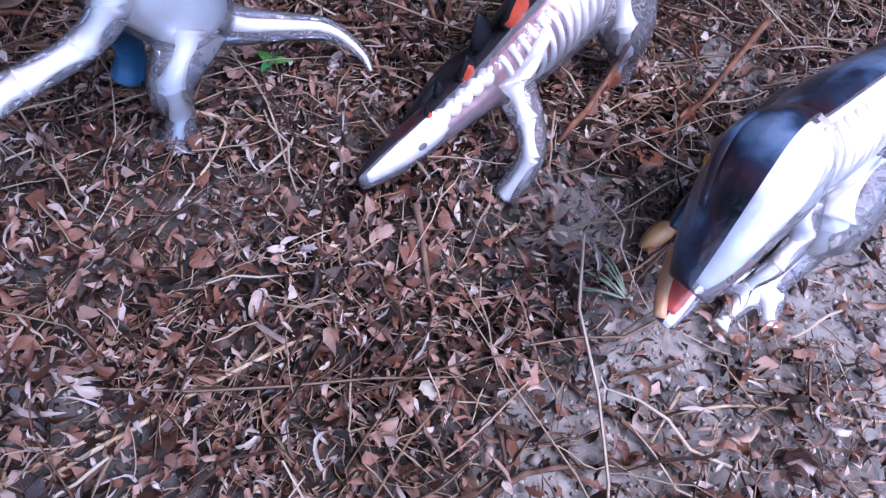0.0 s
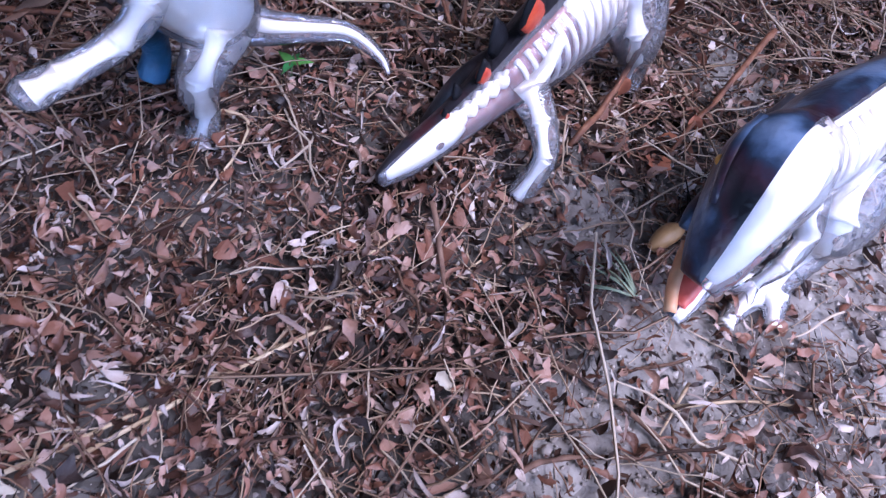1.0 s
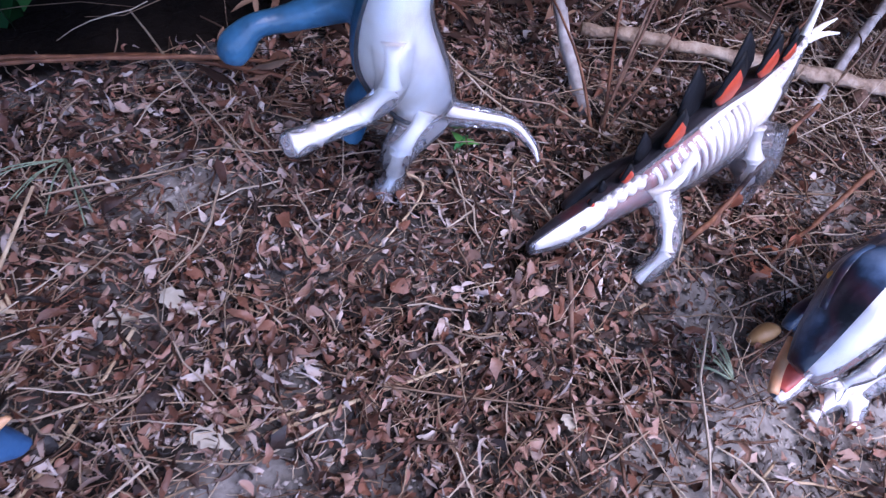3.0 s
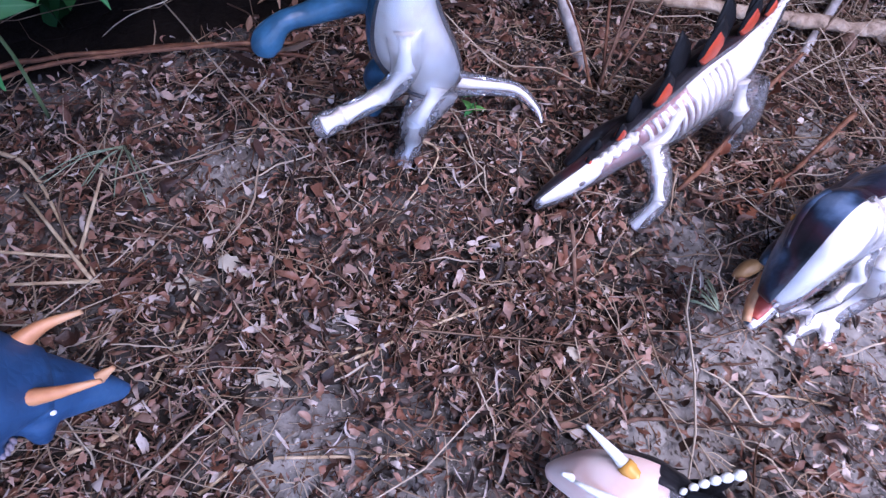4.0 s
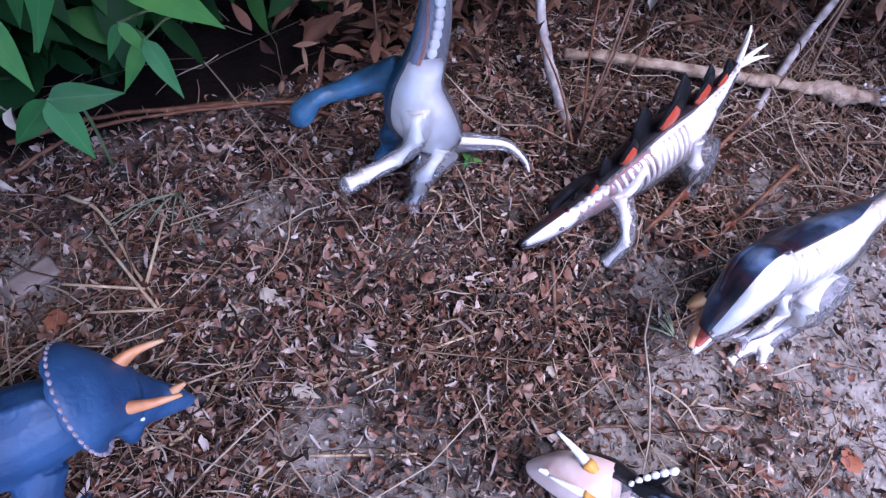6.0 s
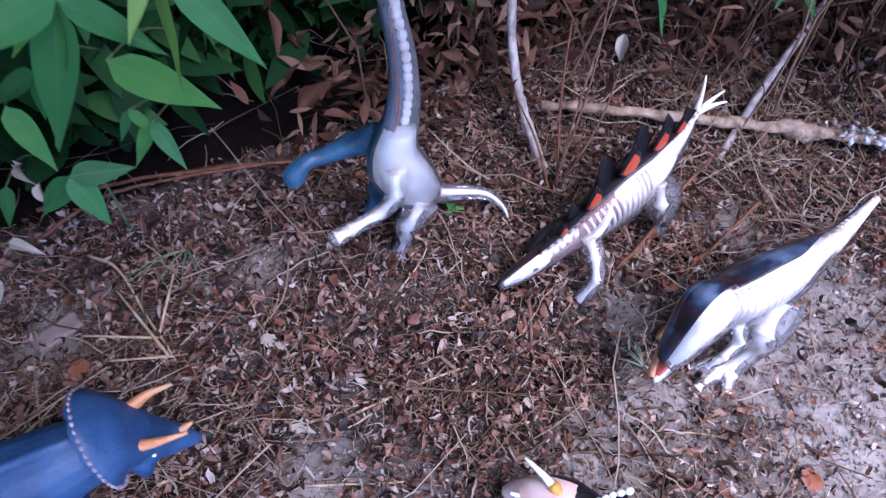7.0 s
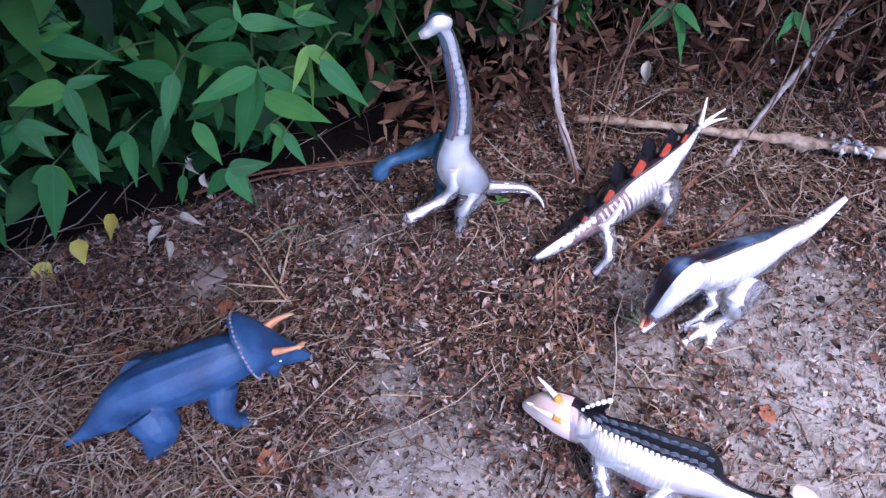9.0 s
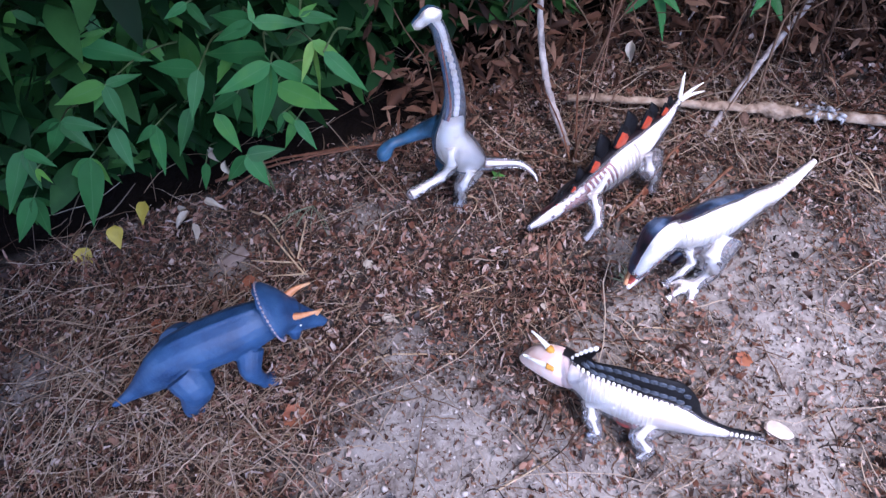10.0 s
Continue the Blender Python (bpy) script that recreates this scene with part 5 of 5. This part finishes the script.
sprig(shrub, (-0.258, -0.012, 0.290), [(-0.274, -0.023, 0.280), (-0.239, -0.019, 0.280)])
sprig(shrub, (-0.266, 0.300, 0.091), [(-0.302, 0.280, 0.046)], TENDER)
sprig(shrub, (-0.312, 0.240, 0.120), [(-0.295, 0.220, 0.098), (-0.321, 0.220, 0.095)])
sprig(shrub, (-0.167, 0.360, 0.081), [(-0.150, 0.350, 0.036), (-0.172, 0.350, 0.055), (-0.131, 0.350, 0.072)])
sprig(shrub, (-0.014, 0.400, 0.103), [(-0.040, 0.380, 0.069), (0.014, 0.370, 0.063), (0.021, 0.380, 0.093)])
sprig(shrub, (0.098, 0.420, 0.115), [(0.092, 0.400, 0.092), (0.126, 0.400, 0.094)])
sprig(shrub, (-0.241, 0.340, 0.073), [(-0.212, 0.340, 0.057)])

low = [((-0.2, 0.4, 0.14), (-0.1, 0.34, 0.2), 3, 0.45, -70), ((-0.08, 0.5, 0.14), (-0.03, 0.42, 0.19), 3, 0.45, -80), ((0.04, 0.56, 0.12), (0.07, 0.48, 0.19), 3, 0.5, -80), ((0.16, 0.62, 0.12), (0.18, 0.54, 0.18), 3, 0.5, -80), ((-0.28, 0.3, 0.12), (-0.17, 0.26, 0.2), 3, 0.6, -60)]
leafy_shrub("low green shrub leaves at the hedge foot", low)


# young plant with three oval leaflets
OVAL = leaf_mesh("leaflet", 0.04, 0.023, 0.25, 0.2, LEAF, 12)
young = tagged(new("young_plant"), "young plant with oval green leaflets in threes under the shrub", "plant", kind="thing")
for joint, tips in (((-0.283, 0.006, 0.112), ((-0.256, 0.027, 0.11), (-0.264, 0.002, 0.08), (-0.305, -0.01, 0.079))),):
    j = Vector(joint)
    part("stem", rod([(-0.31, 0.045, 0.0), (-0.3, 0.035, 0.07), joint], 0.0012, 0.0008, 6, 4), STEM_GREEN, young)
    for tip in tips:
        leaf_to(young, OVAL, j, Vector(tip), 0.038, 0.72)


def foliage(rs, n, place, size, mat, name, label, cat, hang=False, slim=(0.28, 0.45), curling=0.5):
    """A mass of pointed leaves for the depth of the hedge."""
    u = np.linspace(0, 1, 7)
    v = np.array([-1, 0, 1.0])
    uu, vv = (g.ravel() for g in np.meshgrid(u, v, indexing="ij"))
    prof = np.array([0.05, 0.62, 0.94, 1, 0.82, 0.48, 0.03])[np.repeat(np.arange(7), 3)]
    p0 = place(rs, n)
    L = size * np.clip(rs.lognormal(0, 0.25, n), 0.5, 1.35)
    W = L * rs.uniform(slim[0], slim[1], n)
    curl = rs.normal(0, curling, n)[:, None]
    px = uu[None] * L[:, None]
    py = vv[None] * prof[None] * W[:, None] * 0.5
    pz = -rs.uniform(0, 0.6, n)[:, None] * px ** 2 / L[:, None] + curl * py ** 2 / W[:, None]
    p = np.stack([pz, py, -px] if hang else [px, py, pz], -1) @ turn_matrices(rs, n, 0.45 if hang else 0.6).transpose(0, 2, 1)
    faces = [(i * 3 + j, i * 3 + j + 3, i * 3 + j + 4, i * 3 + j + 1) for i in range(6) for j in range(2)]
    tagged(new(name, pieces_mesh(name, p + p0[:, None, :], faces, mat)), label, cat, kind="stuff")


# leaf green far below LEAF, the hedge's inner shade put into its colour
HEDGE_SHADE_GREEN = mottled("hedge_leaves_shaded", [(0.003, 0.013, 0.004), (0.006, 0.023, 0.007), (0.011, 0.043, 0.013), (0.032, 0.1, 0.025)], 60, 0.5, 0.3, 400, island=True)
HEDGE_SHADE_GREEN.node_tree.nodes["Principled BSDF"].inputs["Specular IOR Level"].default_value = 0.08


def along_hedge(rs, n, depth, stretch=(0.0, 1.0)):
    """Points at a depth behind the hedge's front line."""
    seg = np.linalg.norm(np.diff(HEDGE, axis=0), axis=1)
    cum = np.concatenate([[0], np.cumsum(seg)])
    u = rs.uniform(stretch[0] * cum[-1], stretch[1] * cum[-1], n)
    x, y = np.interp(u, cum, HEDGE[:, 0]), np.interp(u, cum, HEDGE[:, 1])
    k = np.clip(np.searchsorted(cum, u) - 1, 0, len(seg) - 1)
    t = np.diff(HEDGE, axis=0)[k] / seg[k][:, None]
    return x - t[:, 1] * depth, y + t[:, 0] * depth


def in_hedge(rs, n):
    z = rs.uniform(0.02, 0.8, n)
    d = rs.exponential(0.13, n) + np.where(z < 0.16, 0.08, 0.05) - np.interp(z, [0, 0.12, 0.25, 0.8], [0.0, 0.0, 0.09, 0.15])
    x, y = along_hedge(rs, n, d, (0.14, 0.76))
    return np.stack([x, y, z + bank(x, y) * 0.7], -1)


foliage(rs, 34000, in_hedge, 0.042, HEDGE_SHADE_GREEN, "hedge_foliage", "dense hedge leaves behind the shrub, green darkened for shade", "hedge")


def in_shade_canopy(rs, n):
    """Unseen leaves added above the hedge foot to keep it in shade."""
    near, far = along_hedge(rs, n // 2, rs.uniform(-0.05, 0.4, n // 2), (0.28, 0.6)), along_hedge(rs, n - n // 2, rs.uniform(-0.42, 0.4, n - n // 2), (0.6, 0.97))
    z = np.concatenate([rs.uniform(0.37, 0.75, n // 2), rs.uniform(0.56, 0.9, n - n // 2)])
    return np.stack([np.concatenate([near[0], far[0]]), np.concatenate([near[1], far[1]]), z], -1)


foliage(rs, 18000, in_shade_canopy, 0.055, HEDGE_SHADE_GREEN, "hedge_foliage", "unseen dense leaves added to shade the hedge foot", "hedge")


# hedge top out of view, added to block light at back and left
def in_unseen_hedge(rs, n):
    z = rs.uniform(0.76, 2.0, n)
    over = np.interp(z, [0.6, 0.9, 2.0], [0.15, 0.3, 0.2])
    x, y = along_hedge(rs, n, rs.exponential(0.22, n) + 0.08 - over)
    left = np.clip((-0.2 - x) / 0.4, 0, 1)
    x = x + left * rs.uniform(0.0, 0.45, n) * (z > 0.75)
    return np.stack([x, y, z], -1)


foliage(rs, 26000, in_unseen_hedge, 0.1, HEDGE_SHADE_GREEN, "hedge_foliage", "unseen upper hedge leaves added to block light", "hedge")


def in_dry_fringe(rs, n):
    x = rs.uniform(-0.24, 0.5, n)
    y = hedge_line(x) + rs.normal(0.0, 0.045, n)
    return np.stack([x, y, ground_z(x, y) + rs.exponential(0.045, n)], -1)


foliage(rs, 2600, in_dry_fringe, 0.019, DRY_LEAF, "withered_leaves", "brown withered leaves hanging at the hedge foot", "dead leaves", False, (0.15, 0.4), 1.8)


def in_curtain(rs, n):
    """Withered leaves that hang from the dead stems behind the toys."""
    x = rs.uniform(-0.25, 0.5, n)
    y = hedge_line(x) + np.abs(rs.normal(0.0, 0.05, n)) - 0.02
    return np.stack([x, y, ground_z(x, y) + rs.uniform(0.03, 0.2, n)], -1)


foliage(rs, 380, in_curtain, 0.03, DRY_LEAF, "withered_leaves", "curled brown leaves hanging from dead stems", "dead leaves", True, (0.15, 0.32), 2.0)


def fringe_stems(rs, n):
    """Dead stems standing up under the hedge."""
    x = rs.uniform(-0.19, 0.6, n)
    y = hedge_line(x) + rs.normal(0.02, 0.06, n)
    base = np.stack([x, y, ground_z(x, y)], -1)
    h, lx, ly = rs.uniform(0.06, 0.3, n), rs.normal(0, 0.07, n), rs.normal(0, 0.06, n)
    s = np.linspace(0, 1, 6)
    wob = rs.normal(0, 0.008, (n, 6, 2))
    c = np.stack([base[:, None, 0] + lx[:, None] * s ** 1.5 + wob[..., 0], base[:, None, 1] + ly[:, None] * s ** 1.5 + wob[..., 1], base[:, None, 2] + h[:, None] * s], -1)
    r = rs.uniform(0.0006, 0.0016, n)
    ang = np.arange(4) * np.pi / 2
    off = np.stack([np.cos(ang), np.sin(ang), 0 * ang], -1)
    p = c[:, :, None, :] + off[None, None] * r[:, None, None, None]
    faces = [(i * 4 + j, i * 4 + (j + 1) % 4, i * 4 + 4 + (j + 1) % 4, i * 4 + 4 + j) for i in range(5) for j in range(4)]
    return p.reshape(n, 24, 3), faces


tagged(new("dead_stems", pieces_mesh("dead_stems", *fringe_stems(rs, 230), DEAD_STEM)), "thin dry brown stems standing under the hedge", "stems", kind="stuff")

def in_shade_overhang(rs, n):
    """Unseen foliage added high over the left soil to block the sky."""
    return np.stack([rs.uniform(-1.1, -0.1, n), rs.uniform(-1.05, 0.35, n), rs.uniform(0.74, 1.35, n)], -1)


foliage(rs, 18000, in_shade_overhang, 0.1, HEDGE_SHADE_GREEN, "hedge_foliage", "unseen leaves added over the soil to shade its left", "hedge")

def on_shade_boughs(rs, n):
    """Unseen boughs added to keep the left of the litter in shade."""
    return np.stack([-0.42 + 0.78 * rs.beta(1.0, 1.5, n), rs.uniform(-1.35, -0.05, n), rs.uniform(0.95, 1.4, n)], -1)


foliage(rs, 1900, on_shade_boughs, 0.1, HEDGE_SHADE_GREEN, "hedge_foliage", "leaves of unseen boughs added to shade the litter", "hedge")
# sticks under the added shading leaves, also out of view
for y in (-1.15, -0.75, -0.35):
    stick("bough", [(-0.75, y + 0.25, 0.95), (-0.25, y + 0.1, 1.15), (0.25, y, 1.2)], 0.009, 0.003, BARK, "unseen grey bough added to carry the shading leaves", "branch")


def in_shrub_mass(rs, n):
    """Thick of the shrub behind its hanging shoots, filling black shade with dark leaves."""
    x, y = along_hedge(rs, n, rs.uniform(0.0, 0.16, n), (0.2, 0.5))
    return np.stack([x, y, rs.uniform(0.08, 0.3, n)], -1)


foliage(rs, 3000, in_shrub_mass, 0.045, HEDGE_SHADE_GREEN, "hedge_foliage", "thick leaves in the depth of the shrub, darkened for shade", "hedge")


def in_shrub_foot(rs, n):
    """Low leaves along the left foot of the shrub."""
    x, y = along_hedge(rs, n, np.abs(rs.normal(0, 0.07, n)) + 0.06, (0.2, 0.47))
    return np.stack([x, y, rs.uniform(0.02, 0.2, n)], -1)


foliage(rs, 1700, in_shrub_foot, 0.042, HEDGE_SHADE_GREEN, "hedge_foliage", "low leaves at the foot of the shrub, darkened for shade", "hedge")

# withered leaves on the leaning stalks
for x, y, z, pitch, yaw in ((0.088, 0.186, 0.012, 60, -60), (0.082, 0.17, 0.008, 20, 160), (0.05, 0.19, 0.02, 70, -40), (0.066, 0.23, 0.042, 60, 30)):
    wl_ = new("withered_leaf", leaf_mesh("withered_leaf", 0.016, 0.007, 0.8, 0.9, RUST_LEAF))
    wl_.matrix_world = pose(x, y, z, 20, pitch, yaw)
    tagged(wl_, "shrivelled rust-brown leaf on a dead stalk", "leaf", "withered leaves", "thing")

# yellow leaves, bleached husks and the small seedling
for x, y, z, yaw in ((-0.418, -0.072, 0.03, -60), (-0.449, -0.103, 0.012, -30), (-0.4, -0.04, 0.04, -90)):
    yl = new("yellow_leaf", leaf_mesh("yellow_leaf", 0.026, 0.019, 0.5, 0.2, YELLOW_LEAF))
    yl.matrix_world = pose(x, y, z, 10, 35, yaw)
    tagged(yl, "small yellowing leaf at the foot of the shrub", "leaf", "yellow leaves", "thing")
for x, y, z, pitch, yaw, ln in ((-0.36, -0.027, 0.03, 20, -110, 0.034), (-0.352, -0.035, 0.022, 40, -40, 0.028), (-0.345, -0.015, 0.04, 10, 10, 0.026), (-0.372, -0.02, 0.02, 25, 200, 0.03), (-0.32, 0.01, 0.085, 60, -60, 0.03), (-0.335, 0.015, 0.09, 55, -150, 0.026)):
    hk = new("bleached_husk", leaf_mesh("bleached_husk", ln * 0.85, 0.0075, 1.3, 1.8, PALE_LEAF))
    hk.matrix_world = pose(x, y, z, rb.gauss(0, 25), pitch, yaw)
    tagged(hk, "bleached curled dead leaf caught in the shrub", "leaf", "bleached leaves", "thing")
seedling = tagged(new("seedling"), "tiny green seedling beside the toy tail", "plant", kind="thing")
seedling.matrix_world = pose(-0.098, 0.152, 0.0)
part("stem", rod([(0, 0, 0), (0.001, 0, 0.012)], 0.0008, 0.0006, 6, 2), STEM_GREEN, seedling)
for yaw, ln in ((20, 0.3), (150, 0.28), (260, 0.26), (80, 0.22)):
    lf = new("leaf", SMALL[0])
    lf.parent = seedling
    lf.matrix_local = pose(0.001, 0, 0.012, 0, -10, yaw) @ Matrix.Scale(ln, 4)


def grass_tuft(at, blades, length, label, spread=60, yaw=0, mat=None):
    th = tagged(new("grass_tuft"), label, "grass", kind="thing")
    for i in range(blades):
        a = radians(yaw + rb.uniform(-spread, spread))
        l = length * rb.uniform(0.6, 1.1)
        d = Vector((math.cos(a), math.sin(a), 0))
        p = Vector((*at, 0.003))
        part("blade", rod([p, p + d * l * 0.5 + Vector((0, 0, l * 0.16)), p + d * l + Vector((0, 0, l * 0.1))], 0.0006, 0.0003, 4, 3), mat or GRASS, th)
    return th


grass_tuft((0.07, 0.083), 9, 0.03, "small grey-green grass tuft on the soil", 34, 155)
grass_tuft((-0.262, 0.045), 7, 0.045, "grey-green grass tuft at the foot of the shrub", 45, -75)
grass_tuft((-0.212, -0.036), 12, 0.026, "rust-brown dry grass tuft beside the forked stalk", 100, 60, TWIG_RED)
grass_tuft((0.27, 0.29), 7, 0.05, "pale dry grass tuft on the soil", 40, 160, TWIG_PALE)


# dead plants and thin sticks at the hedge foot
def dead_plant(base, tips, label, leaves=()):
    th = tagged(new("dead_plant"), label, "dead plant", kind="thing")
    for tip, r in tips:
        b, t = Vector(base), Vector(tip)
        mid = b.lerp(t, 0.5) + Vector((rb.gauss(0, 0.006), rb.gauss(0, 0.006), 0.006))
        part("stalk", rod([b + Vector((rb.gauss(0, 0.004), rb.gauss(0, 0.004), 0)), mid, t], r, r * 0.6, 6, 4, 0.0006), TWIG_RED if rb.random() < 0.7 else TWIG_BROWN, th)
    for p, pitch, yaw, ln in leaves:
        lf = new("withered_leaf", leaf_mesh("withered_leaf", ln, ln * 0.3, 0.6, 0.8, DRY_LEAF))
        lf.parent = th
        lf.matrix_world = pose(*p, rb.gauss(0, 20), pitch, yaw)
    return th


dead_plant((-0.03, 0.205, 0.0), [((-0.06, 0.3, 0.1), 0.0012), ((-0.04, 0.32, 0.13), 0.001), ((-0.012, 0.3, 0.07), 0.001), ((-0.09, 0.26, 0.05), 0.0012), ((-0.03, 0.34, 0.16), 0.0009)],
           "red-brown dead plant with bare stalks behind the toys", [((-0.02, 0.29, 0.07), 75, 20, 0.03), ((-0.045, 0.3, 0.1), 70, 200, 0.024), ((-0.075, 0.26, 0.05), 50, 120, 0.02)])
dead_plant((0.06, 0.36, 0.0), [((0.05, 0.45, 0.12), 0.001), ((0.08, 0.44, 0.1), 0.001), ((0.1, 0.4, 0.05), 0.0009)], "thin brown dead plant beside the fallen branch", [((0.06, 0.42, 0.07), 60, -80, 0.022)])
dead_plant((0.22, 0.4, 0.0), [((0.3, 0.36, 0.05), 0.0011), ((0.27, 0.44, 0.06), 0.001), ((0.17, 0.44, 0.05), 0.001), ((0.33, 0.33, 0.02), 0.001)], "tangled red-brown dead stalks at the hedge foot")
for pts, label in (([(0.02, 0.44, 0.01), (0.045, 0.5, 0.09)], "thin pale bare stick under the hedge"), ([(0.09, 0.5, 0.02), (0.095, 0.53, 0.1)], "thin pale upright stick under the hedge"), ([(0.2, 0.52, 0.08), (0.32, 0.5, 0.09)], "thin grey stick under the hedge")):
    stick("thin_stick", pts, 0.0014, 0.001, TWIG_GREY, label, "stick")

hk = new("bleached_husk", leaf_mesh("bleached_husk", 0.03, 0.011, 0.9, 1.2, PALE_LEAF))
hk.matrix_world = pose(-0.019, 0.354, 0.062, 20, 65, -70)
tagged(hk, "bleached curled dead leaf hanging under the hedge", "leaf", "bleached leaves", "thing")

# dry cone beside the fallen branch
cone = tagged(new("dry_cone"), "small dark brown dry cone beside the fallen branch", "cone", kind="thing")
cone.matrix_world = pose(0.121, 0.333, 0.012, 0, 62, -70)
part("core", add_tube(bmesh.new(), [(-0.009, 0, 0, 0.002, 0.002), (-0.004, 0, 0, 0.006, 0.006), (0.004, 0, 0, 0.005, 0.005), (0.011, 0, 0, 0.001, 0.001)], 10, 3), TWIG_BROWN, cone)
flap = leaf_mesh("scale", 0.007, 0.006, 0.3, 0.5, TWIG_BROWN, 4)
for i in range(44):
    f = i / 43
    sc = new("scale", flap)
    sc.parent = cone
    sc.matrix_local = pose(-0.008 + 0.017 * f, 0, 0, 137.5 * i, 0, 0) @ pose(0, 0, 0.0035 * math.sin(math.pi * (0.15 + 0.75 * f)), 0, -38, 0) @ Matrix.Scale(1.1 - 0.5 * f, 4)
